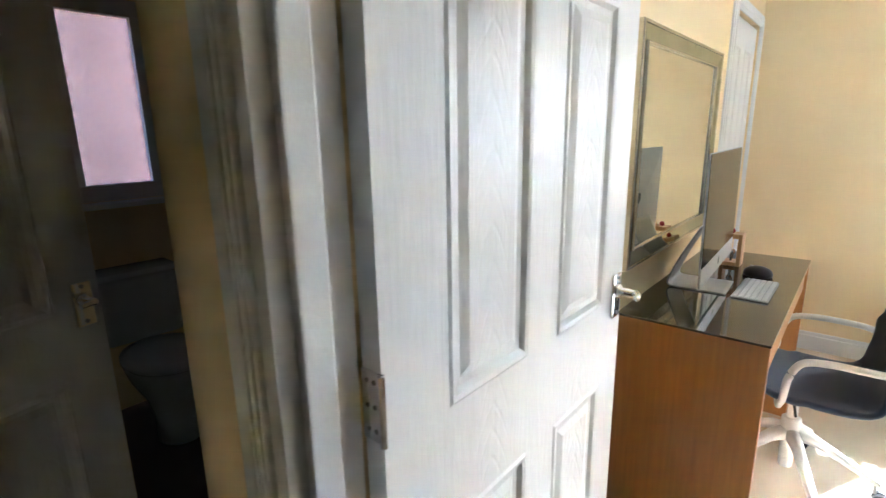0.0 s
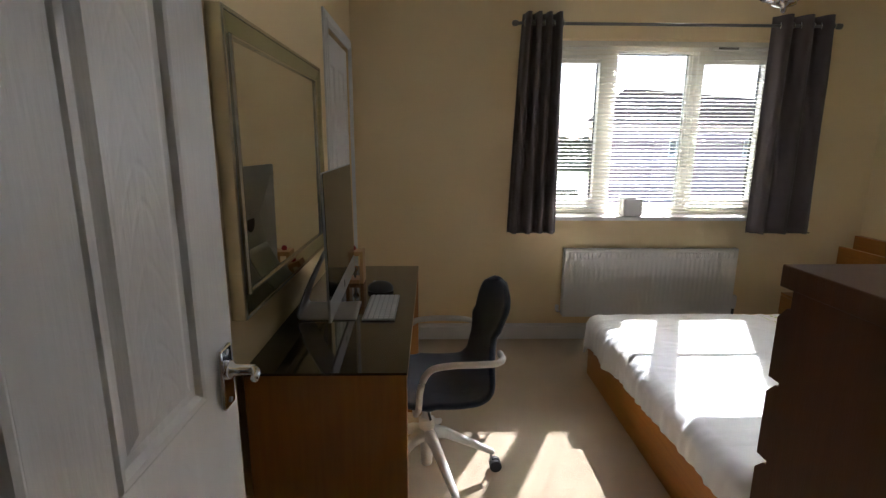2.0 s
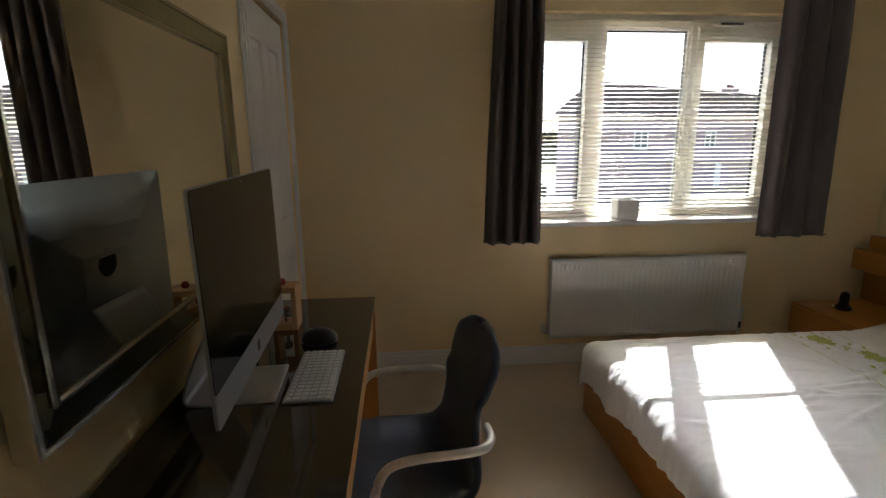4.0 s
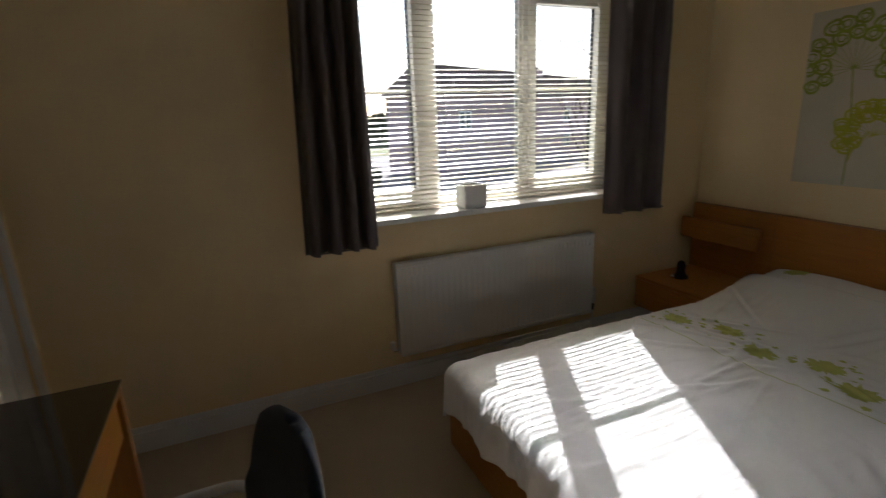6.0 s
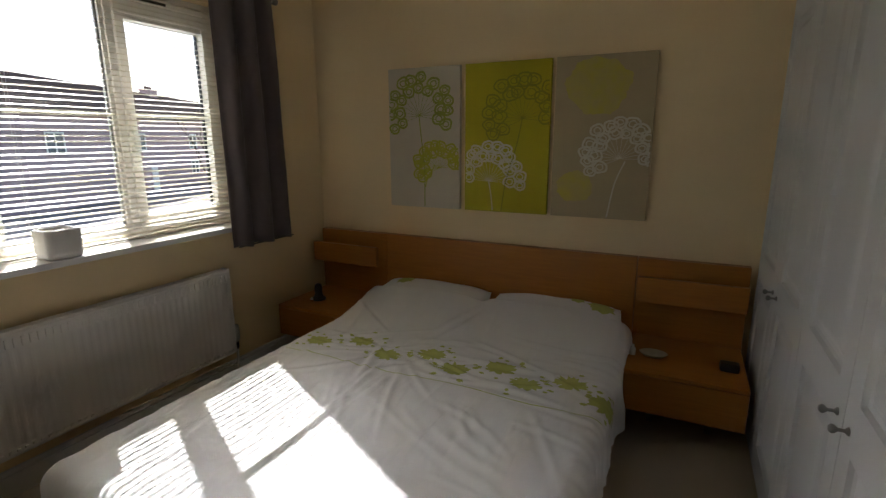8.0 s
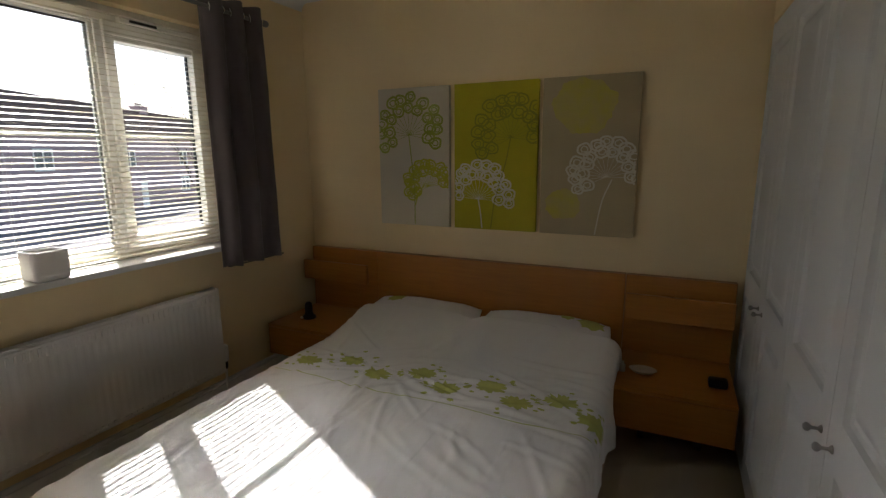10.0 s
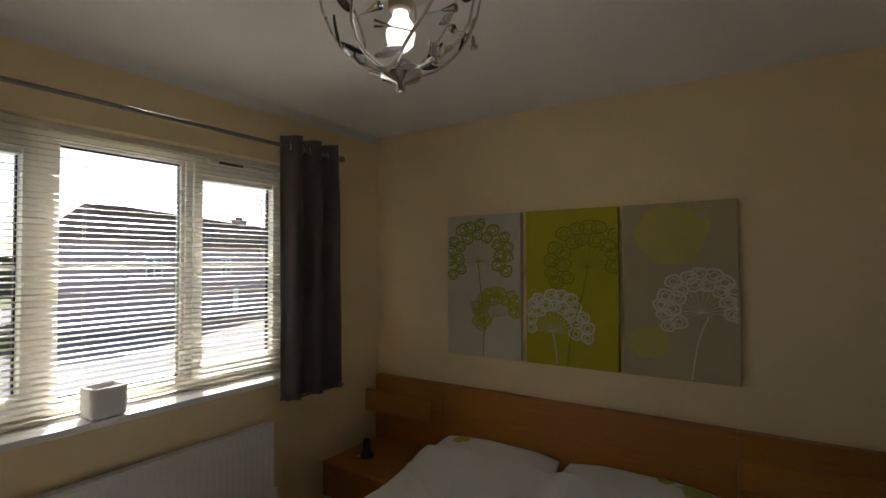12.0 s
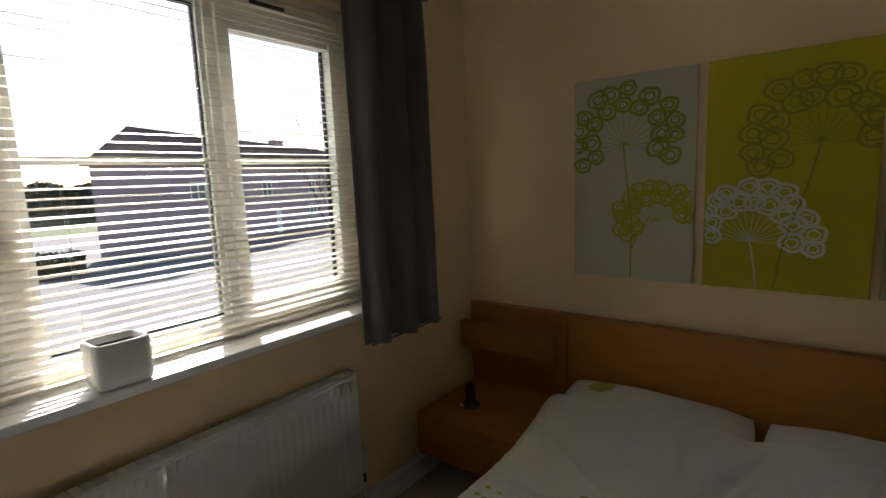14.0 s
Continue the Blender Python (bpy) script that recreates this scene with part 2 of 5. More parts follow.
def part(name, bm, mat, parent, label="", smooth=False):
    ob = link(name, bm, mat, smooth)
    ob.parent = parent
    if parent.data is None:
        ob.matrix_parent_inverse = parent.matrix_basis.inverted()
    return tagged(ob, label)


def structure(name, bm, mat, label, category, smooth=False):
    return tagged(link(name, bm, mat, smooth), label, category, "", "structure")


def tube(bm, pts, r, n=8, closed=False, taper=None):
    """A round tube along points."""
    pts = [Vector(p) for p in pts]
    rings = []
    k = len(pts)
    for i, p in enumerate(pts):
        a = pts[(i - 1) % k] if closed or i else p
        b = pts[(i + 1) % k] if closed or i < k - 1 else p
        d = (b - a).normalized()
        up = Vector((0, 0, 1)) if abs(d.z) < 0.95 else Vector((1, 0, 0))
        s = d.cross(up).normalized()
        u = s.cross(d)
        rr = r if taper is None else r * (1 + (taper - 1) * i / max(1, k - 1))
        rings.append([bm.verts.new(p + rr * (math.cos(2 * math.pi * j / n) * s + math.sin(2 * math.pi * j / n) * u)) for j in range(n)])
    for i in range(k if closed else k - 1):
        A, B = rings[i], rings[(i + 1) % k]
        for j in range(n):
            bm.faces.new((A[j], A[(j + 1) % n], B[(j + 1) % n], B[j]))
    if not closed:
        bm.faces.new(list(reversed(rings[0])))
        bm.faces.new(rings[-1])
    return bm


def lathe(bm, cx, cy, profile, n=24, axis="z"):
    """A turned body: profile of (radius, height)."""
    rings = []
    for r, h in profile:
        ring = []
        for j in range(n):
            a = 2 * math.pi * j / n
            c, s = r * math.cos(a), r * math.sin(a)
            co = (cx + c, cy + s, h) if axis == "z" else (h, cx + c, cy + s) if axis == "x" else (cx + c, h, cy + s)
            ring.append(bm.verts.new(co))
        rings.append(ring)
    for A, B in zip(rings, rings[1:]):
        for j in range(n):
            bm.faces.new((A[j], A[(j + 1) % n], B[(j + 1) % n], B[j]))
    bm.faces.new(list(reversed(rings[0])))
    bm.faces.new(rings[-1])
    bmesh.ops.recalc_face_normals(bm, faces=bm.faces)
    return bm


def grid_faces(bm, rows):
    for A, B in zip(rows, rows[1:]):
        for j in range(len(A) - 1):
            bm.faces.new((A[j], A[j + 1], B[j + 1], B[j]))


def smooth_path(ctrl, n=10):
    """A rounded path through control points."""
    c = [Vector(p) for p in ctrl]
    c = [c[0] * 2 - c[1]] + c + [c[-1] * 2 - c[-2]]
    out = []
    for i in range(1, len(c) - 2):
        for j in range(n):
            t = j / n
            p0, p1, p2, p3 = c[i - 1], c[i], c[i + 1], c[i + 2]
            out.append(0.5 * (2 * p1 + (p2 - p0) * t + (2 * p0 - 5 * p1 + 4 * p2 - p3) * t * t + (3 * p1 - p0 - 3 * p2 + p3) * t ** 3))
    out.append(c[-2])
    return out


def frame_ring(bm, axis, at0, at1, a0, a1, b0, b1, wa, wb=None, bevel=0.004):
    """A rectangular frame of four bars: axis is its depth direction; a and b its extents."""
    wb = wb or wa
    for p0, p1, q0, q1 in ((a0, a1, b0, b0 + wb), (a0, a1, b1 - wb, b1), (a0, a0 + wa, b0 + wb, b1 - wb), (a1 - wa, a1, b0 + wb, b1 - wb)):
        if axis == "x":
            box(bm, at0, at1, p0, p1, q0, q1, bevel)
        else:
            box(bm, p0, p1, at0, at1, q0, q1, bevel)
    return bm


# ---- the room ----
WX0, WX1, WY0, WY1, CZ = 0.0, 3.62, 0.51, 3.92, 2.40
LY0 = 0.405                                        # landing face of the doorway wall
OX0, OX1, OZ0, OZ1 = 1.21, 2.95, 0.917, 2.09          # window opening
DX0, DX1, DZ1 = 0.11, 0.98, 2.0                     # doorway
structure("floor", boxes((-0.1, 3.75, -1.3, 4.2, -0.12, 0.0), (-0.66, -0.1, -1.3, 0.8, -0.12, 0.0)), CARPET, "beige fitted carpet with short pile", "floor")
structure("ceiling", boxes((-0.12, 3.75, LY0, 4.2, CZ, CZ + 0.1)), CEIL, "plain white painted ceiling", "ceiling")
structure("wall_north", boxes((-0.12, OX0, WY1, 4.22, 0, CZ), (OX1, 3.74, WY1, 4.22, 0, CZ), (OX0, OX1, WY1, 4.22, 0, OZ0 - 0.03), (OX0, OX1, WY1, 4.22, OZ1, CZ)),
          WALL, "cream painted window wall", "wall")
structure("wall_east", boxes((WX1, WX1 + 0.12, LY0, WY1, 0, CZ)), WALL, "cream painted wall behind the bed", "wall")
SD0, SD1 = 3.10, 3.80                               # side door in the west wall
structure("wall_west", boxes((-0.12, 0, WY0, SD0, 0, CZ), (-0.12, 0, SD1, WY1, 0, CZ), (-0.12, 0, SD0, SD1, 2.0, CZ)), WALL, "cream painted wall behind the desk", "wall")
structure("wall_south", boxes((-0.07, DX0, LY0, WY0, 0, CZ), (DX1, WX1, LY0, WY0, 0, CZ), (DX0, DX1, LY0, WY0, DZ1, CZ)), WALL, "cream painted wall around the doorway", "wall")


def coving(name, pts):
    """A quarter-round moulding: outline in section, swept between two ends."""
    bm = bmesh.new()
    (x0, y0), (x1, y1), (nx, ny) = pts
    sec = [(0, 0)] + [(0.05 * (1 - math.sin(a)), -0.05 * (1 - math.cos(a))) for a in [math.pi / 2 * i / 6 for i in range(7)]]
    ends = []
    for x, y in ((x0, y0), (x1, y1)):
        ends.append([bm.verts.new((x + nx * (d + 0.001), y + ny * (d + 0.001), CZ - 0.001 + h)) for d, h in sec])
    n = len(sec)
    for i in range(n):
        bm.faces.new((ends[0][i], ends[0][(i + 1) % n], ends[1][(i + 1) % n], ends[1][i]))
    bm.faces.new(ends[0]), bm.faces.new(list(reversed(ends[1])))
    bmesh.ops.recalc_face_normals(bm, faces=bm.faces)
    return structure(name, bm, CEIL, "white plaster coving along the ceiling", "coving")


coving("coving_north", ((0, WY1), (WX1, WY1), (0, -1)))
coving("coving_west", ((0, WY0), (0, WY1 - 0.05), (1, 0)))


def skirting(name, x0, x1, y0, y1):
    bm = bmesh.new()
    box(bm, x0, x1, y0, y1, 0.0, 0.095, 0.002)
    dx, dy = (0.006, 0) if (x1 - x0) < (y1 - y0) else (0, 0.006)
    if name.endswith("east"):
        box(bm, x0 + dx, x1, y0, y1, 0.095, 0.12, 0.005)
    elif name.endswith("north"):
        box(bm, x0, x1, y0 + dy, y1, 0.095, 0.12, 0.005)
    else:
        box(bm, x0, x1 - dx, y0, y1 - dy, 0.095, 0.12, 0.005)
    return structure(name, bm, WHITE, "white gloss skirting board", "skirting board")


skirting("baseboard_north", 0.0, WX1 - 0.018, WY1 - 0.018, WY1 - 0.001)
skirting("baseboard_east", WX1 - 0.018, WX1 - 0.001, 1.24, WY1)
skirting("baseboard_west", 0.001, 0.018, WY0, SD0 - 0.09)

# doorway lining, stop and architraves
bm = bmesh.new()
for x0, x1 in ((DX0, DX0 + 0.03), (DX1 - 0.03, DX1)):
    box(bm, x0, x1, LY0 - 0.004, WY0 + 0.004, 0, DZ1, 0.002)
box(bm, DX0, DX1, LY0 - 0.004, WY0 + 0.004, DZ1 - 0.03, DZ1, 0.002)
structure("door_lining", bm, WHITE, "white gloss door lining", "door frame")
bm = bmesh.new()
box(bm, DX0 + 0.03, DX0 + 0.045, LY0 + 0.022, WY0 - 0.04, 0, DZ1 - 0.03, 0.004)
box(bm, DX1 - 0.045, DX1 - 0.03, LY0 + 0.022, WY0 - 0.04, 0, DZ1 - 0.03, 0.004)
box(bm, DX0 + 0.03, DX1 - 0.03, LY0 + 0.022, WY0 - 0.04, DZ1 - 0.045, DZ1 - 0.03, 0.004)
structure("door_stop", bm, WHITE, "white gloss door stop", "door frame")


def architrave(name, plane, a0, a1, top, out, wall_axis="y", far_leg=True):
    """Stepped moulding round an opening: plane is the wall face, out the way that it stands proud."""
    bm = bmesh.new()
    for w0, w1, d in ((0.0, 0.065, 0.012), (0.006, 0.050, 0.017), (0.012, 0.026, 0.022)):
        p0, p1 = sorted((plane + out * 0.001, plane + out * d))
        for q0, q1, z0, z1 in ((a0 - w1, a0 - w0, 0, top + w1), (a1 + w0, a1 + w1 if far_leg else a1 + w0 + 0.001, 0, top + w1), (a0 - w0, a1 + w0, top + w0, top + w1)):
            if wall_axis == "y":
                box(bm, q0, q1, p0, p1, z0, z1, 0.003)
            else:
                box(bm, p0, p1, q0, q1, z0, z1, 0.003)
    return structure(name, bm, WHITE, "white gloss moulded architrave", "door frame")


architrave("trim_landing", LY0, DX0 + 0.005, DX1 - 0.005, DZ1 - 0.005, -1)
architrave("trim_bedroom", WY0, DX0 + 0.005, DX1 - 0.005, DZ1 - 0.005, 1)
architrave("trim_side_door", 0.0, SD0 + 0.015, SD1 - 0.0, 1.985, 1, "x")


def panel_door(name, at, width, height, thick, mat, label, panels, hinge_z):
    """A moulded panel door, hinge edge on the z axis at x=0, leaf along +y, faces at x=0 (room side) and x=-thick."""
    e = thing(name, (0, 0, 0), label, "door", "", "structure")
    bm = bmesh.new()
    rec = 0.009
    box(bm, -thick + rec, -rec, 0.0, width, 0.008, height, 0.001)
    ys = sorted({0.0, width, *[p[0] for p in panels], *[p[1] for p in panels]})
    zs = sorted({0.008, height, *[p[2] for p in panels], *[p[3] for p in panels]})
    for i in range(len(ys) - 1):
        for j in range(len(zs) - 1):
            ym, zm = (ys[i] + ys[i + 1]) / 2, (zs[j] + zs[j + 1]) / 2
            if any(p[0] < ym < p[1] and p[2] < zm < p[3] for p in panels):
                continue
            for x0, x1 in ((-rec - 0.0005, 0.0), (-thick, -thick + rec + 0.0005)):
                box(bm, x0, x1, ys[i], ys[i + 1], zs[j], zs[j + 1])
    bmesh.ops.remove_doubles(bm, verts=bm.verts, dist=0.0002)
    part("leaf", bm, mat, e)
    for y0, y1, z0, z1 in panels:
        for side in (1, -1):
            bm = bmesh.new()
            xo = 0.0 if side > 0 else -thick
            rows = []
            for inset, depth in ((0.0, -0.0003), (0.006, 0.003), (0.014, 0.0015), (0.022, -0.006), (0.034, -0.007), (0.052, -0.001), (0.06, -0.0008)):
                rows.append([bm.verts.new((xo + side * depth, y, z)) for y, z in ((y0 + inset, z0 + inset), (y1 - inset, z0 + inset), (y1 - inset, z1 - inset), (y0 + inset, z1 - inset))])
            for A, B in zip(rows, rows[1:]):
                for j in range(4):
                    bm.faces.new((A[j], A[(j + 1) % 4], B[(j + 1) % 4], B[j]))
            bm.faces.new(rows[-1])
            bmesh.ops.recalc_face_normals(bm, faces=bm.faces)
            part("panel", bm, mat, e)
    for z in hinge_z:
        h = part("hinge", boxes((-0.003, 0.004, -0.002, 0.002, z - 0.05, z + 0.05), (-0.036, -0.001, -0.0025, 0.0, z - 0.05, z + 0.05)), CHROME, e, "chrome butt hinge")
        part("knuckle", tube(bmesh.new(), [(0.004, -0.004, z - 0.05), (0.004, -0.004, z + 0.05)], 0.005, 10), CHROME, h)
        for dz in (-0.035, 0.0, 0.035):
            for xx in (-0.012, -0.026):
                part("screw", lathe(bmesh.new(), xx, z + dz, [(0.0035, -0.0033), (0.0035, -0.0024)], 8, "y"), STEEL, h)
    return e


def lever_handle(e, y, z, x, side, thick):
    """Chrome lever on a backplate at both faces; the lever points back to the hinge."""
    for s, xf in ((1, 0.0), (-1, -thick)):
        a, b = sorted((xf + s * 0.001, xf + s * 0.010))
        plate = part("handle_plate", boxes((a, b, y - 0.022, y + 0.022, z - 0.055, z + 0.055), bevel=0.004), CHROME, e, "chrome handle backplate")
        part("rose", lathe(bmesh.new(), y, z + 0.012, [(0.017, xf + s * 0.01), (0.016, xf + s * 0.018), (0.010, xf + s * 0.022), (0.009, xf + s * 0.055)], 18, "x"), CHROME, plate, smooth=True)
        part("lever", tube(bmesh.new(), smooth_path([(xf + s * 0.05, y, z + 0.012), (xf + s * 0.060, y - 0.010, z + 0.014), (xf + s * 0.066, y - 0.024, z + 0.015), (xf + s * 0.067, y - 0.036, z + 0.013)], 6), 0.0085, 10, taper=0.8), CHROME, plate, smooth=True)
        part("screw", lathe(bmesh.new(), y, z - 0.043, [(0.005, xf + s * 0.010), (0.005, xf + s * 0.012)], 10, "x"), STEEL, plate)
        part("screw", lathe(bmesh.new(), y, z + 0.045, [(0.005, xf + s * 0.010), (0.005, xf + s * 0.012)], 10, "x"), STEEL, plate)


DOOR_PANELS = [(0.132, 0.358, 1.00, 1.655), (0.468, 0.694, 1.00, 1.655), (0.132, 0.358, 0.22, 0.80), (0.468, 0.694, 0.22, 0.80), (0.132, 0.358, 1.745, 1.875), (0.468, 0.694, 1.745, 1.875)]
door = panel_door("door_1", None, 0.806, 1.965, 0.036, DOORW, "white wood-grain six-panel door standing open into the bedroom", DOOR_PANELS, (0.24, 1.06, 1.75))
lever_handle(door, 0.758, 1.011, 0, 1, 0.036)
door.matrix_basis = pose(0.172, 0.523, 0.004, 0, 0, 0)

# closed side door in the west wall, hinged at its far edge
side = panel_door("door_2", None, 0.70, 1.965, 0.036, DOORW, "white panelled side door, closed, beside the desk", [(0.10, 0.30, 1.0, 1.83), (0.40, 0.60, 1.0, 1.83), (0.10, 0.30, 0.22, 0.83), (0.40, 0.60, 0.22, 0.83)], (0.24, 1.05, 1.77))
side.matrix_basis = pose(-0.046, SD1 - 0.002, 0.004, 0, 0, 180)
# Thin board added behind the closed leaf to shut daylight out of the opening.
structure("side_door_seal", boxes((-0.14, -0.121, SD0 - 0.05, SD1 + 0.05, 0, 2.05)), WALL, "board added to seal the opening behind the side door", "wall")

# ---- window ----
structure("window_sill", boxes((OX0 - 0.05, OX1 + 0.05, 3.845, WY1, OZ0 - 0.024, OZ0 + 0.004), (OX0, OX1, WY1, 4.07, OZ0 - 0.024, OZ0 + 0.004), bevel=0.004), WHITE, "white gloss window sill board", "window sill")
win = thing("window_1", (2.08, 4.1, OZ0), "white uPVC three-light window with two opening casements", "window", "", "structure")
FY0, FY1 = 4.07, 4.14
bm = bmesh.new()
frame_ring(bm, "y", FY0, FY1, OX0, OX1, OZ0, OZ1, 0.056, 0.05)
for x, w in ((1.77, 0.035), (2.364, 0.020)):
    box(bm, x - w, x + w, FY0, FY1, OZ0 + 0.05, OZ1 - 0.05, 0.004)
part("window_frame", bm, PVC, win)
LIGHTS = [(1.255, 1.735, True), (1.805, 2.346, False), (2.384, 2.890, True)]
for x0, x1, opens in LIGHTS:
    z0, z1 = OZ0 + 0.05, OZ1 - 0.05
    bm = bmesh.new()
    if opens:
        frame_ring(bm, "y", FY0 - 0.016, FY1 - 0.02, x0 - 0.006, x1 + 0.006, z0 - 0.006, z1 + 0.006, 0.046, 0.062, 0.006)
        box(bm, x0 + 0.0405, x1 - 0.0405, FY0 - 0.010, FY1 - 0.02, z1 - 0.082, z1 - 0.0565, 0.004)
        s = part("casement", bm, PVC, win)
        w = 0.046
    else:
        frame_ring(bm, "y", FY0 + 0.01, FY1 - 0.01, x0, x1, z0, z1, 0.02, 0.012, 0.003)
        s = part("glazing_bead", bm, PVC, win)
        w = 0.016
    bm = bmesh.new()
    frame_ring(bm, "y", FY0 + 0.025, FY0 + 0.045, x0 + w - 0.002, x1 - w + 0.002, z0 + w, z1 - w, 0.006, 0.006, 0)
    part("gasket", bm, BLACK, s, "black rubber gasket")
    g = part("pane", boxes((x0 + w, x1 - w, FY0 + 0.03, FY0 + 0.036, z0 + w, z1 - w)), PANE, s)
    g.visible_shadow = False
    part("glazing_bar", boxes((x0 + w, x1 - w, FY0 + 0.024, FY0 + 0.0295, 1.507, 1.529), (x0 + w, x1 - w, FY0 + 0.0365, FY0 + 0.046, 1.507, 1.529)), PVC, s)
for x in (1.715, 2.404):
    h = part("window_handle", boxes((x - 0.012, x + 0.012, FY0 - 0.022, FY0 - 0.0165, 1.42, 1.53), bevel=0.002), PVC, win)
    part("lever", boxes((x - 0.008, x + 0.008, FY0 - 0.021, FY0 - 0.0165, 1.34, 1.419), bevel=0.002), PVC, h)
part("trickle_vent", boxes((2.45, 2.86, FY0 - 0.030, FY0 - 0.0005, 2.045, 2.072), bevel=0.004), PVC, win)
# Solid black bar; its colour stands for the shade inside the slot.
part("vent_slot_shade", boxes((2.50, 2.64, FY0 - 0.033, FY0 - 0.0305, 2.052, 2.066)), BLACK, win, "black strip for the shade in the open vent slot")

# ---- venetian blind ----
BY, PITCH = 3.992, 0.0245
blind = thing("venetian_blind", (2.08, BY, OZ0), "white metal venetian blind lowered with its slats open", "blind")
BX0, BX1 = OX0 + 0.012, OX1 - 0.012
part("headrail", boxes((BX0, BX1, BY - 0.014, BY + 0.014, OZ1 - 0.03, OZ1 - 0.002), bevel=0.002), SLAT, blind)
part("bottom_rail", boxes((BX0, BX1, BY - 0.012, BY + 0.012, OZ0 + 0.008, OZ0 + 0.019), bevel=0.003), SLAT, blind)
bm = bmesh.new()
rows = []
for x in (BX0, BX1):
    rows.append([bm.verts.new((x, -0.0125 * math.cos(radians(14)) + 0.025 * math.cos(radians(14)) * i / 4, (i / 4 - 0.5) * 0.025 * math.sin(radians(14)) + 0.0022 * (1 - (i / 2 - 1) ** 2))) for i in range(5)])
grid_faces(bm, rows)
bmesh.ops.solidify(bm, geom=bm.faces[:], thickness=0.0005)
slat_me = bpy.data.meshes.new("slat")
bm.to_mesh(slat_me), bm.free()
slat_me.materials.append(SLAT)
z = OZ0 + 0.019 + PITCH * 0.6
SLATS = []
while z < OZ1 - 0.035:
    SLATS.append(z)
    z += PITCH
for z in SLATS:
    s = new("slat", slat_me)
    s.location = (0, BY, z)
    s.rotation_euler = (random.uniform(-0.02, 0.02), random.uniform(-0.0006, 0.0006), 0)
    s.parent = blind
    s.matrix_parent_inverse = blind.matrix_basis.inverted()
for x in (1.33, 1.88, 2.28, 2.83):
    bm = bmesh.new()
    for dy in (-0.0128, 0.0128):
        tube(bm, [(x, BY + dy, OZ0 + 0.015), (x, BY + dy, OZ1 - 0.02)], 0.0007, 4)
    part("ladder_cord", bm, SLAT, blind)
part("tilt_wand", tube(bmesh.new(), [(1.40, BY - 0.022, 1.25), (1.40, BY - 0.020, 2.06)], 0.003, 6), CRYSTAL, blind)
part("pull_cord", tube(bmesh.new(), [(2.86, BY - 0.02, 1.45), (2.86, BY - 0.02, 2.06)], 0.0012, 5), SLAT, blind)
part("cord_tassel", lathe(bmesh.new(), 2.86, BY - 0.02, [(0.002, 1.45), (0.005, 1.44), (0.007, 1.41), (0.003, 1.405)], 10), SLAT, blind)

# ---- curtains ----
RAILY, RAILZ = 3.72, 2.135
pole = thing("curtain_pole", (2.08, RAILY, RAILZ), "dark grey metal curtain pole above the window", "curtain pole")
part("rod", tube(bmesh.new(), [(1.06, RAILY, RAILZ), (3.05, RAILY, RAILZ)], 0.0095, 12), POLE, pole, smooth=True)
for x, s in ((1.06, -1), (3.05, 1)):
    part("finial", lathe(bmesh.new(), RAILY, RAILZ, [(0.011, x), (0.017, x + s * 0.004), (0.017, x + s * 0.028), (0.008, x + s * 0.036)], 14, "x"), POLE, pole, smooth=True)
for x in (1.20, 2.955):
    b = part("bracket", tube(bmesh.new(), [(x, WY1 - 0.002, RAILZ), (x, RAILY, RAILZ)], 0.007, 8), POLE, pole)
    part("wall_plate", lathe(bmesh.new(), x, RAILZ, [(0.026, WY1 - 0.001), (0.024, WY1 - 0.008)], 16, "y"), POLE, b)


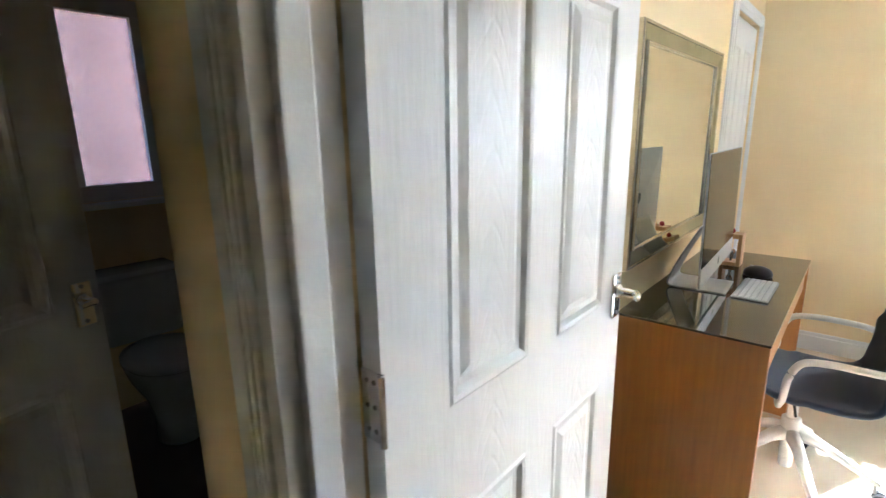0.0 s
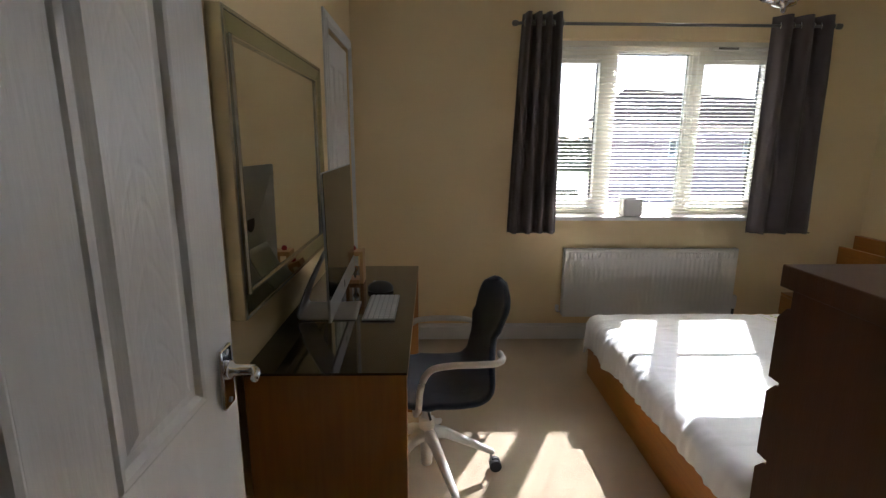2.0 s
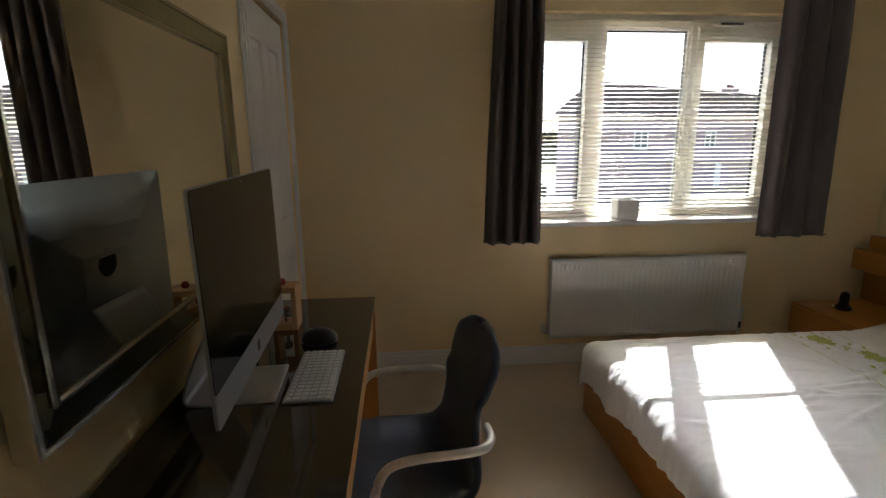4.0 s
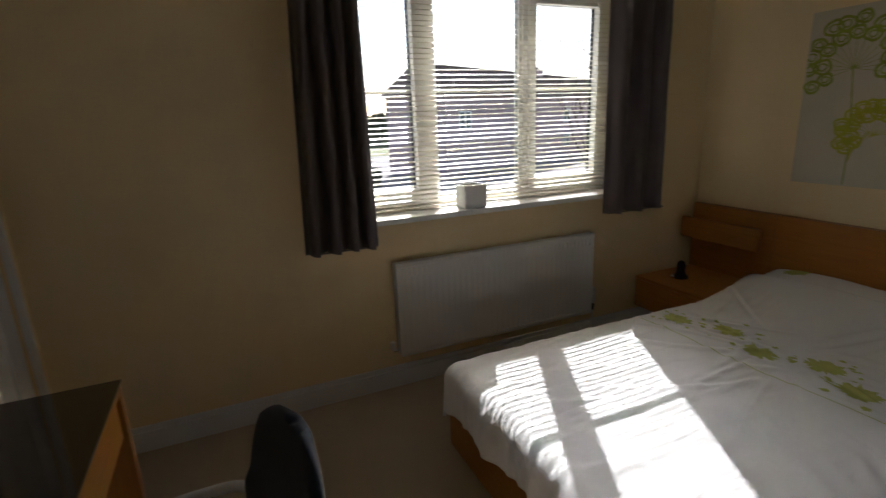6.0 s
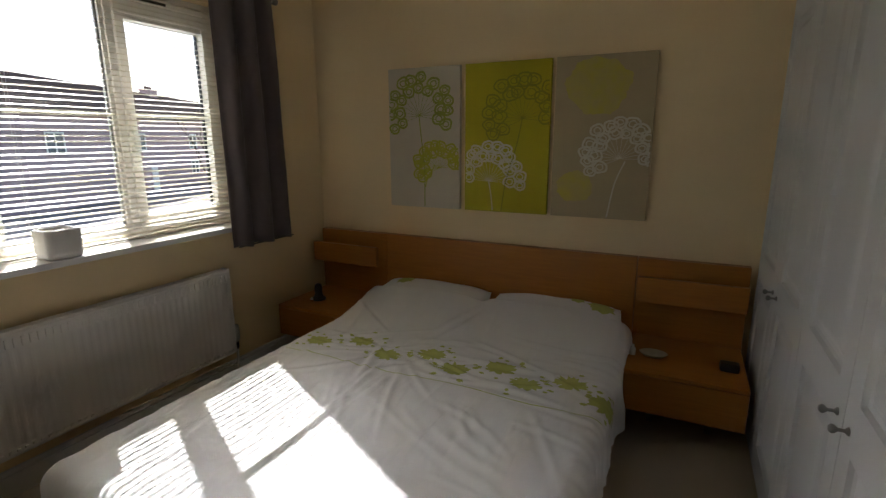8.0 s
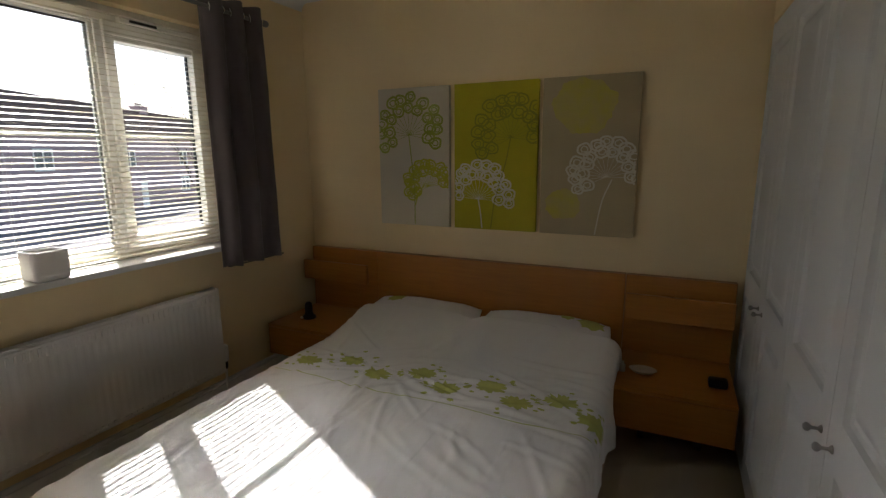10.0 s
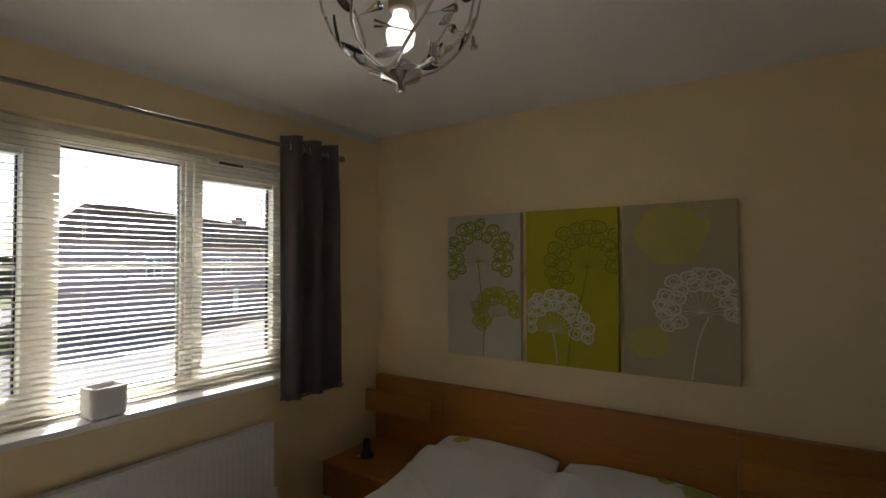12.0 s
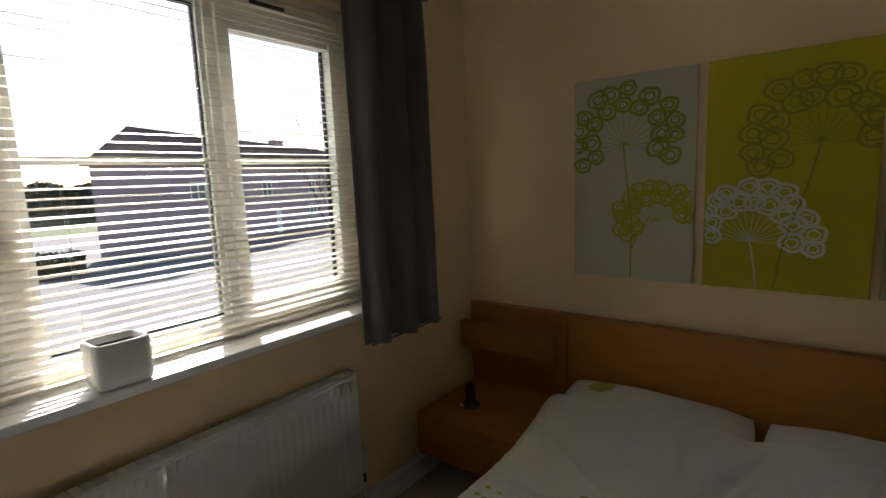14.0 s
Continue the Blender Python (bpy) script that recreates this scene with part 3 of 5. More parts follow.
def curtain(xt0, xt1, xb0, xb1, folds, seed, label, lean=0.0):
    e = thing("curtain", ((xt0 + xt1) / 2, RAILY, 0.83), label, "curtain", "pair of window curtains")
    rnd = random.Random(seed)
    ph = [rnd.uniform(-0.5, 0.5) for _ in range(folds + 2)]
    bm = bmesh.new()
    nu, nv = folds * 16, 26
    rows = []
    for j in range(nv + 1):
        v = j / nv
        z = 2.195 - v * (2.195 - 0.828)
        row = []
        for i in range(nu + 1):
            u = i / nu
            x0, x1 = xt0 + (xb0 - xt0) * v ** 0.8, xt1 + (xb1 - xt1) * v ** 0.8
            k = int(u * folds)
            loose = 0.25 * v * math.sin(7 * u + 3 * v + ph[min(k, folds)])
            amp = 0.042 * (1 - 0.25 * v) * (1 + 0.35 * ph[min(k, folds)] * v)
            y = RAILY + amp * math.cos(2 * math.pi * u * folds + loose) + lean * v + 0.006 * noise.noise((u * 9, v * 5, seed))
            x = x0 + (x1 - x0) * (u + 0.012 * math.sin(2 * math.pi * u * folds * 2) + 0.02 * v * math.sin(9 * u + seed))
            row.append(bm.verts.new((x, y, z + (0.006 * math.sin(2 * math.pi * u * folds) if j == nv else 0))))
        rows.append(row)
    grid_faces(bm, rows)
    c = part("cloth", bm, CURTAIN, e, smooth=True)
    sol = c.modifiers.new("thick", "SOLIDIFY")
    sol.thickness = 0.003
    part("hem", boxes((xb0 + 0.02, xb1 - 0.02, RAILY + lean - 0.004, RAILY + lean + 0.004, 0.829, 0.835)), CURTAIN, e)
    for k in range(folds * 2):
        x = xt0 + (xt1 - xt0) * (k + 0.5) / (folds * 2)
        bm = bmesh.new()
        ang = 0.6 * (1 if k % 2 else -1)
        d = Vector((math.cos(ang), math.sin(ang), 0))
        tube(bm, [Vector((x, RAILY, RAILZ)) + 0.021 * (math.cos(a) * Vector((-d.y, d.x, 0)) * 1.0 + math.sin(a) * Vector((0, 0, 1))) for a in [2 * math.pi * q / 18 for q in range(18)]], 0.0045, 6, closed=True)
        part("eyelet", bm, CHROME, e, "chrome eyelet ring", smooth=True)
    return e


curtain(1.095, 1.345, 1.035, 1.365, 4, 3, "dark taupe eyelet curtain gathered in tight folds")
curtain(2.665, 3.05, 2.655, 3.105, 3, 8, "dark taupe eyelet curtain drawn aside in loose folds")

# ---- radiator ----
rad = thing("radiator", (2.09, 3.88, 0.14), "white enamelled panel radiator under the window", "radiator")
RX0, RX1, RZ0, RZ1, RY = 1.475, 2.705, 0.188, 0.685, 3.852
bm = bmesh.new()
n = 36
rows = []
for z, dy, deep in ((RZ0, 0.006, 0.0), (RZ0 + 0.012, 0.0, 0.0), (RZ0 + 0.034, 0.0, 0.0), (RZ0 + 0.040, 0.0, 0.0009), (RZ1 - 0.070, 0.0, 0.0009), (RZ1 - 0.064, 0.0, 0.0), (RZ1 - 0.012, 0.0, 0.0), (RZ1, 0.006, 0.0)):
    row = []
    for i in range(n * 4 + 1):
        flute = deep if i % 4 in (1, 2) else 0.0
        row.append(bm.verts.new((RX0 + (RX1 - RX0) * i / (n * 4), RY + dy + flute, z)))
    rows.append(row)
grid_faces(bm, rows)
bmesh.ops.recalc_face_normals(bm, faces=bm.faces)
panel = part("front_panel", bm, RAD, rad)
sm = panel.modifiers.new("thick", "SOLIDIFY")
sm.thickness, sm.offset = 0.008, -1 if panel.data.polygons[0].normal.y < 0 else 1
part("side_panel", boxes((RX0 - 0.004, RX0 + 0.002, RY + 0.004, 3.914, RZ0 + 0.01, RZ1 + 0.006), bevel=0.002), RAD, rad)
part("side_panel", boxes((RX1 - 0.002, RX1 + 0.004, RY + 0.004, 3.914, RZ0 + 0.01, RZ1 + 0.006), bevel=0.002), RAD, rad)
bm = bmesh.new()
for i in range(46):
    x = RX0 + 0.02 + (RX1 - RX0 - 0.04) * i / 45
    box(bm, x - 0.0115, x + 0.0115, RY + 0.012, 3.905, RZ1 - 0.002, RZ1 + 0.004)
frame_ring(bm, "y", RY + 0.002, RY + 0.01, RX0, RX1, RZ1 - 0.004, RZ1 + 0.006, 0.01, 0.004, 0.001)
part("top_grille", bm, RAD, rad)
for zc, hh in ((RZ1 - 0.042, 0.020), (RZ0 + 0.024, 0.006)):
    sb_ = boxes((-0.0065, 0.0065, -0.0040, 0.003, -hh, hh), bevel=0.0028)
    slot_me = bpy.data.meshes.new("pressed_slot")
    sb_.to_mesh(slot_me), sb_.free()
    slot_me.materials.append(RAD)
    for i in range(44):
        o = new("pressed_slot", slot_me)
        o.location = (RX0 + 0.03 + (RX1 - RX0 - 0.06) * i / 43, RY, zc)
        o.parent, o.matrix_parent_inverse = rad, rad.matrix_basis.inverted()
valve = part("valve", tube(bmesh.new(), [(RX1 + 0.002, 3.885, 0.215), (RX1 + 0.03, 3.885, 0.215), (RX1 + 0.03, 3.885, 0.0)], 0.0075, 8), PVC, rad, "cream valve tail")
part("collar", lathe(bmesh.new(), RX1 + 0.03, 3.885, [(0.009, 0.195), (0.012, 0.20), (0.012, 0.236), (0.009, 0.24)], 14), BLACK, valve, "dark collar")
part("thermostat_head", lathe(bmesh.new(), RX1 + 0.03, 3.885, [(0.013, 0.24), (0.019, 0.25), (0.021, 0.30), (0.019, 0.335), (0.012, 0.342)], 16), RAD, valve, smooth=True)
v2 = part("lockshield", tube(bmesh.new(), [(RX0 - 0.002, 3.885, 0.22), (RX0 - 0.035, 3.885, 0.22), (RX0 - 0.035, WY1, 0.22)], 0.008, 8), CHROME, rad, "chrome lockshield valve")
part("valve_cap", lathe(bmesh.new(), RX0 - 0.035, 3.885, [(0.014, 0.23), (0.014, 0.265), (0.010, 0.27)], 14), RAD, v2)

# ---- planter on the sill ----
pot = thing("planter", (1.928, 3.91, OZ0 + 0.004), "square white glazed ceramic planter with dark soil", "planter")
bm = bmesh.new()
PZ = OZ0 + 0.0045
px0, px1, py0, py1 = 1.858, 1.997, 3.850, 3.970
ring = []
for inset, z in ((0.012, PZ), (0.004, PZ + 0.006), (0.0, PZ + 0.03), (0.0, PZ + 0.115), (0.003, PZ + 0.122), (0.012, PZ + 0.122), (0.015, PZ + 0.115), (0.017, PZ + 0.06)):
    r = 0.024
    row = []
    for cx, cy, a0 in ((px1 - r, py1 - r, 0), (px0 + r, py1 - r, 90), (px0 + r, py0 + r, 180), (px1 - r, py0 + r, 270)):
        for q in range(6):
            a = radians(a0 + 18 * q)
            row.append(bm.verts.new((cx + (r - inset) * math.cos(a), cy + (r - inset) * math.sin(a), z)))
    ring.append(row)
for A, B in zip(ring, ring[1:]):
    for j in range(len(A)):
        bm.faces.new((A[j], A[(j + 1) % len(A)], B[(j + 1) % len(A)], B[j]))
bm.faces.new(list(reversed(ring[0])))
bmesh.ops.recalc_face_normals(bm, faces=bm.faces)
part("body", bm, POT, pot, smooth=True)
part("soil", boxes((px0 + 0.016, px1 - 0.016, py0 + 0.016, py1 - 0.016, PZ + 0.02, PZ + 0.104)), SOIL, pot)

# ---- desk ----
DY0, DY1, DX, DZ = 1.728, 2.927, 0.465, 0.80
desk = thing("dressing_table", (0.24, 2.33, 0), "honey oak veneer dressing table with smoked glass top", "desk")
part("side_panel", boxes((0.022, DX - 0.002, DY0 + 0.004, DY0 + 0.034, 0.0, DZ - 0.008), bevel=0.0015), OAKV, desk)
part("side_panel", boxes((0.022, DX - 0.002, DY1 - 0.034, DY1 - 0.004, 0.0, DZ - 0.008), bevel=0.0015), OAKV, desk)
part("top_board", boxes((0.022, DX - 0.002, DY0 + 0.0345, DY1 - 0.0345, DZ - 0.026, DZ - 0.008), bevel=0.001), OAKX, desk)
part("glass_top", boxes((0.018, DX, DY0, DY1, DZ - 0.0076, DZ), bevel=0.0015), GLASSTOP, desk, "smoked glass tabletop")
part("back_rail", boxes((0.024, 0.042, DY0 + 0.035, DY1 - 0.035, 0.36, DZ - 0.027)), OAKX, desk)
dr = part("drawer", boxes((0.06, DX - 0.012, DY0 + 0.038, DY1 - 0.038, DZ - 0.135, DZ - 0.03), bevel=0.0015), OAKX, desk)
# Solid near-black strip: the shade of the finger gap as colour.
part("grip_shade", boxes((DX - 0.013, DX - 0.009, DY0 + 0.05, DY1 - 0.05, DZ - 0.034, DZ - 0.029)), DARK, dr, "dark strip for the shade in the finger gap")

# ---- mirror on the west wall ----
mir = thing("wall_mirror", (0.03, 2.22, 0.97), "large rectangular mirror with wide champagne silver moulding", "mirror")
MY0, MY1, MZ0, MZ1 = 1.735, 2.768, 0.947, 1.728


def mirror_moulding(name, profile, mat, label):
    m = bmesh.new()
    rows = [[m.verts.new((d, y, z)) for y, z in ((MY0 + i, MZ0 + i), (MY1 - i, MZ0 + i), (MY1 - i, MZ1 - i), (MY0 + i, MZ1 - i))] for i, d in profile]
    for A, B in zip(rows, rows[1:]):
        for j in range(4):
            m.faces.new((A[j], A[(j + 1) % 4], B[(j + 1) % 4], B[j]))
    bmesh.ops.recalc_face_normals(m, faces=m.faces)
    part(name, m, mat, mir, label)


mirror_moulding("frame_edge", [(0.0, 0.004), (0.0, 0.040), (0.002, 0.044), (0.010, 0.044), (0.012, 0.040)], SILVER, "satin silver outer edge")
mirror_moulding("frame_band", [(0.0122, 0.0405), (0.0135, 0.042), (0.054, 0.034), (0.0555, 0.032)], BANDGLASS, "bevelled mirror glass band")
mirror_moulding("inner_lip", [(0.0557, 0.033), (0.058, 0.040), (0.064, 0.040), (0.067, 0.034), (0.068, 0.026)], SILVER, "silver inner lip")
part("backing", boxes((0.004, 0.024, MY0 + 0.01, MY1 - 0.01, MZ0 + 0.01, MZ1 - 0.01)), DARK, mir)
part("mirror_glass", boxes((0.0245, 0.030, MY0 + 0.061, MY1 - 0.061, MZ0 + 0.061, MZ1 - 0.061)), MIRROR, mir)

# ---- desktop computer ----
imac = thing("desktop_computer", (0.2, 2.22, DZ), "slim all-in-one computer with black screen and aluminium chin", "computer")
CY0, CY1, CZ0, CZ1 = 1.907, 2.565, 0.872, 1.325
# the panel leans back a little; x grows towards the sitter
def lean_x(z):
    return 0.212 - 0.006 * (z - CZ0) / (CZ1 - CZ0)


def slab(y0, y1, z0, z1, d0, d1, bulge=0.0, r=0.012):
    bm = bmesh.new()
    out = []
    for cy, cz, a0 in ((y1 - r, z1 - r, 0), (y0 + r, z1 - r, 90), (y0 + r, z0 + r, 180), (y1 - r, z0 + r, 270)):
        for q in range(4):
            a = radians(a0 + 30 * q)
            out.append((cy + r * math.cos(a), cz + r * math.sin(a)))
    f = [bm.verts.new((lean_x(z) + d1, y, z)) for y, z in out]
    b = [bm.verts.new((lean_x(z) + d0, y, z)) for y, z in out]
    k = len(out)
    for j in range(k):
        bm.faces.new((f[j], f[(j + 1) % k], b[(j + 1) % k], b[j]))
    bm.faces.new(f)
    if bulge:
        ym, zm = (y0 + y1) / 2, (z0 + z1) / 2
        prev = b
        for sc, bu in ((0.75, 0.45), (0.5, 0.8), (0.25, 1.0)):
            cur = [bm.verts.new((lean_x(z) + d0 - bulge * bu, ym + (y - ym) * sc, zm + (z - zm) * sc)) for y, z in out]
            for j in range(k):
                bm.faces.new((prev[j], prev[(j + 1) % k], cur[(j + 1) % k], cur[j]))
            prev = cur
        bm.faces.new(prev)
    else:
        bm.faces.new(list(reversed(b)))
    bmesh.ops.recalc_face_normals(bm, faces=bm.faces)
    return bm


CHIN = 0.072
shell = part("shell", slab(CY0, CY1, CZ0, CZ1, -0.006, 0.0, 0.03), ALU, imac, "silver aluminium shell", smooth=False)
part("screen", slab(CY0 + 0.002, CY1 - 0.002, CZ0 + CHIN, CZ1 - 0.002, 0.0003, 0.002, 0, 0.008), SCREEN, imac, "black glossy screen, switched off")
part("chin", slab(CY0 + 0.002, CY1 - 0.002, CZ0 + 0.002, CZ0 + CHIN - 0.001, 0.0003, 0.0018, 0, 0.008), ALU, imac, "silver chin below the screen")
YC = (CY0 + CY1) / 2
part("badge", slab(YC - 0.012, YC + 0.012, CZ0 + 0.022, CZ0 + 0.05, 0.002, 0.0026, 0, 0.009), BLACK, imac, "small dark badge")
bm = bmesh.new()
lathe(bm, YC, 1.13, [(0.034, lean_x(1.13) - 0.0365), (0.032, lean_x(1.13) - 0.038)], 20, "x")
part("rear_badge", bm, BLACK, imac, "round dark badge on the back")
part("camera", slab(YC - 0.003, YC + 0.003, CZ1 - 0.016, CZ1 - 0.010, 0.002, 0.0024, 0, 0.0029), ALU, imac)
bm = bmesh.new()
foot = smooth_path([(0.262, 0, DZ + 0.003), (0.16, 0, DZ + 0.003), (0.085, 0, DZ + 0.004), (0.062, 0, DZ + 0.012), (0.064, 0, DZ + 0.04), (0.10, 0, DZ + 0.13), (0.158, 0, DZ + 0.245)], 6)
rows = []
for i, p in enumerate(foot):
    rows.append([bm.verts.new((p.x, YC + yy, p.z)) for yy in (-0.097, -0.09, 0.09, 0.097)])
grid_faces(bm, rows)
st = part("stand", bm, ALU, imac, "bent aluminium stand", smooth=True)
sm = st.modifiers.new("thick", "SOLIDIFY")
sm.thickness, sm.offset = 0.005, 0
imac.matrix_basis = Matrix.Translation((0.2, 2.22, DZ)) @ Matrix.Rotation(radians(2.5), 4, "Z")

# keyboard: aluminium tray with separate keys
kb = thing("keyboard", (0.34, 2.27, DZ), "slim white keyboard with aluminium tray", "keyboard")
KX0, KX1, KY0, KY1 = 0.285, 0.402, 2.128, 2.412
part("tray", boxes((KX0, KX1, KY0, KY1, DZ + 0.0005, DZ + 0.007), bevel=0.003), ALU, kb)
key_bm = boxes((-0.0075, 0.0075, -0.0075, 0.0075, 0, 0.003), bevel=0.0015)
key_me = bpy.data.meshes.new("key")
key_bm.to_mesh(key_me), key_bm.free()
key_me.materials.append(KEYW)
for r in range(6):
    for c in range(15):
        if r == 5 and 4 <= c <= 8 and c != 6:
            continue
        k = new("key", key_me)
        k.location = (KX0 + 0.013 + r * 0.0183, KY0 + 0.012 + c * 0.0186, DZ + 0.0072)
        k.scale = (0.6 if r == 0 else 1, 6.0 if (r == 5 and c == 6) else 1, 1)
        k.parent, k.matrix_parent_inverse = kb, kb.matrix_basis.inverted()

# mouse on the glass
mouse = thing("computer_mouse", (0.315, 2.50, DZ), "black computer mouse on the glass top", "mouse")
bm = bmesh.new()
bmesh.ops.create_uvsphere(bm, u_segments=20, v_segments=12, radius=1)
for v in bm.verts:
    v.co = (0.315 + v.co.x * 0.055, 2.50 + v.co.y * 0.042, DZ + 0.0005 + max(0, v.co.z + 0.25) * 0.034)
part("body", bm, BLACK, mouse, smooth=True)
part("wheel", lathe(bmesh.new(), 0.29, DZ + 0.036, [(0.008, 2.497), (0.008, 2.503)], 12, "y"), STEEL, mouse)

# small wooden stand with a red thing on it
stand = thing("wooden_desk_stand", (0.19, 2.63, DZ), "small pale wooden stand with a round opening and chrome pin", "desk stand")
bm = boxes((0.150, 0.166, 2.60, 2.68, DZ, DZ + 0.145), (0.214, 0.230, 2.60, 2.68, DZ, DZ + 0.145), (0.166, 0.214, 2.60, 2.68, DZ + 0.125, DZ + 0.145), (0.166, 0.214, 2.60, 2.68, DZ, DZ + 0.018), bevel=0.003)
part("frame", bm, BEECH, stand)
part("pin", lathe(bmesh.new(), 0.19, DZ + 0.062, [(0.010, 2.615), (0.014, 2.63), (0.010, 2.645)], 14, "y"), CHROME, stand, "chrome pin")
part("pin_stem", boxes((0.186, 0.194, 2.62, 2.64, DZ + 0.018, DZ + 0.055)), CHROME, stand)
part("knob", lathe(bmesh.new(), 0.182, 2.64, [(0.010, DZ + 0.145), (0.013, DZ + 0.155), (0.008, DZ + 0.165)], 12), RED, stand, "small red knob", smooth=True)

# ---- office chair ----
chair = thing("office_chair", (0.51, 2.40, 0), "navy fabric swivel chair with white armrests and star base", "chair")
prof = smooth_path([(0.37, 0, 0.428), (0.42, 0, 0.440), (0.55, 0, 0.418), (0.68, 0, 0.418), (0.750, 0, 0.470), (0.772, 0, 0.58), (0.782, 0, 0.70), (0.812, 0, 0.80), (0.828, 0, 0.862)], 7)
bm = bmesh.new()
rows = []
np_ = len(prof)
for i, p in enumerate(prof):
    u = i / (np_ - 1)
    if u < 0.45:
        w = 0.225 + 0.02 * math.sin(math.pi * u / 0.45)
        w *= min(1.0, 0.72 + 2.2 * u)
    elif u < 0.68:
        t = (u - 0.45) / 0.23
        w = 0.225 - 0.075 * (3 * t * t - 2 * t ** 3)
    else:
        t = (u - 0.68) / 0.32
        w = 0.15 + 0.03 * math.sin(math.pi * min(1, t * 0.75) ) * 1.2
        w *= math.sqrt(max(0.02, 1 - max(0, t - 0.45) ** 2 / 0.3025 * 0.97))
    cup = 0.035 if 0.2 < u < 0.75 else 0.02
    row = []
    for j in range(15):
        s = j / 7 - 1
        lift = cup * abs(s) ** 2.5
        up = min(1, max(0, (u - 0.35) / 0.25))
        row.append(bm.verts.new((p.x - lift * up, 2.40 + s * w, p.z + lift * (1 - up) * (1 if u > 0.06 else 0.4))))
    rows.append(row)
grid_faces(bm, rows)
bmesh.ops.recalc_face_normals(bm, faces=bm.faces)
sh = part("shell", bm, NAVY, chair, smooth=True)
sm = sh.modifiers.new("thick", "SOLIDIFY")
sm.thickness, sm.offset = 0.026, 0
sb = sh.modifiers.new("round", "SUBSURF")
sb.levels, sb.render_levels = 1, 1
bm = bmesh.new()
for s in (-1, 1):
    y = 2.40 + s * 0.252
    tube(bm, smooth_path([(0.44, y - s * 0.06, 0.41), (0.445, y - s * 0.01, 0.46), (0.452, y, 0.545), (0.485, y, 0.608), (0.56, y, 0.622), (0.66, y, 0.618), (0.735, y - s * 0.012, 0.612), (0.775, y - s * 0.06, 0.604), (0.786, y - s * 0.13, 0.598)], 7), 0.0125, 10)
    part("armrest", bm, CHAIRW, chair, "white bent-tube armrest", smooth=True)
    bm = bmesh.new()
part("arm_bar", tube(bm, [(0.44, 2.20, 0.408), (0.44, 2.60, 0.408)], 0.011, 10), CHAIRW, chair, smooth=True)
part("seat_plate", boxes((0.42, 0.62, 2.33, 2.47, 0.375, 0.399), bevel=0.006), CHAIRW, chair)
part("gas_lift", tube(bmesh.new(), [(0.51, 2.40, 0.2), (0.51, 2.40, 0.39)], 0.018, 16), CHAIRW, chair, smooth=True)
part("column", lathe(bmesh.new(), 0.51, 2.40, [(0.020, 0.055), (0.024, 0.06), (0.028, 0.17), (0.034, 0.20), (0.034, 0.27), (0.026, 0.275)], 20), CHAIRW, chair, smooth=True)
part("lift_lever", tube(bmesh.new(), [(0.50, 2.38, 0.375), (0.50, 2.23, 0.365)], 0.005, 8), BLACK, chair)
for k in range(5):
    a = radians(-3 + 72 * k)
    d = Vector((math.cos(a), math.sin(a), 0))
    s = Vector((-d.y, d.x, 0))
    hub = Vector((0.51, 2.40, 0))
    bm = bmesh.new()
    rows = []
    for t, z, hh, w in ((0.02, 0.215, 0.044, 0.023), (0.08, 0.203, 0.036, 0.020), (0.18, 0.150, 0.028, 0.016), (0.275, 0.098, 0.021, 0.013), (0.295, 0.090, 0.016, 0.010)):
        c = hub + d * t + Vector((0, 0, z))
        rows.append([bm.verts.new(c + s * w * px + Vector((0, 0, hh * pz))) for px, pz in ((-1, -0.6), (-1, 0.2), (-0.5, 0.5), (0.5, 0.5), (1, 0.2), (1, -0.6), (-1, -0.6))])
    grid_faces(bm, rows)
    bmesh.ops.remove_doubles(bm, verts=bm.verts, dist=0.0001)
    bmesh.ops.holes_fill(bm, edges=bm.edges)
    bmesh.ops.recalc_face_normals(bm, faces=bm.faces)
    leg = part("star_leg", bm, CHAIRW, chair, smooth=True)
    tip = hub + d * 0.283
    c = part("castor", tube(bmesh.new(), [tip + Vector((0, 0, 0.045)), tip + Vector((0, 0, 0.095))], 0.006, 8), STEEL, leg)
    off = Vector((0.02 * math.cos(a * 2.3), 0.02 * math.sin(a * 2.3), 0))
    ax = Vector((-off.y, off.x, 0)).normalized()
    bm = bmesh.new()
    for sg in (-1, 1):
        cc = tip + off + ax * 0.013 * sg + Vector((0, 0, 0.026))
        ra = []
        for e2 in (-0.009, 0.009):
            ra.append([bm.verts.new(cc + ax * e2 + 0.026 * (math.cos(q) * off.normalized() + math.sin(q) * Vector((0, 0, 1)))) for q in [2 * math.pi * i / 18 for i in range(18)]])
        for i in range(18):
            bm.faces.new((ra[0][i], ra[0][(i + 1) % 18], ra[1][(i + 1) % 18], ra[1][i]))
        bm.faces.new(ra[0]), bm.faces.new(ra[1])
    bmesh.ops.recalc_face_normals(bm, faces=bm.faces)
    part("wheel", bm, BLACK, leg, "black twin castor wheels")
chair.matrix_basis = Matrix.Translation((0.51, 2.385, 0)) @ Matrix.Rotation(radians(9), 4, "Z")

# ---- bed ----
BX_F, BX_H, BY_N, BY_F = 1.508, 3.55, 1.785, 3.345
bed = thing("bed_frame", (2.5, 2.56, 0), "honey oak double bed frame with long panelled headboard", "bed")
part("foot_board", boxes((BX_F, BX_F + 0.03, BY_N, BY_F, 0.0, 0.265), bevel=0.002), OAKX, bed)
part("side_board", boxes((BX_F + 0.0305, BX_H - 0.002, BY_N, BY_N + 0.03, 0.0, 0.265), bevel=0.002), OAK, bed)
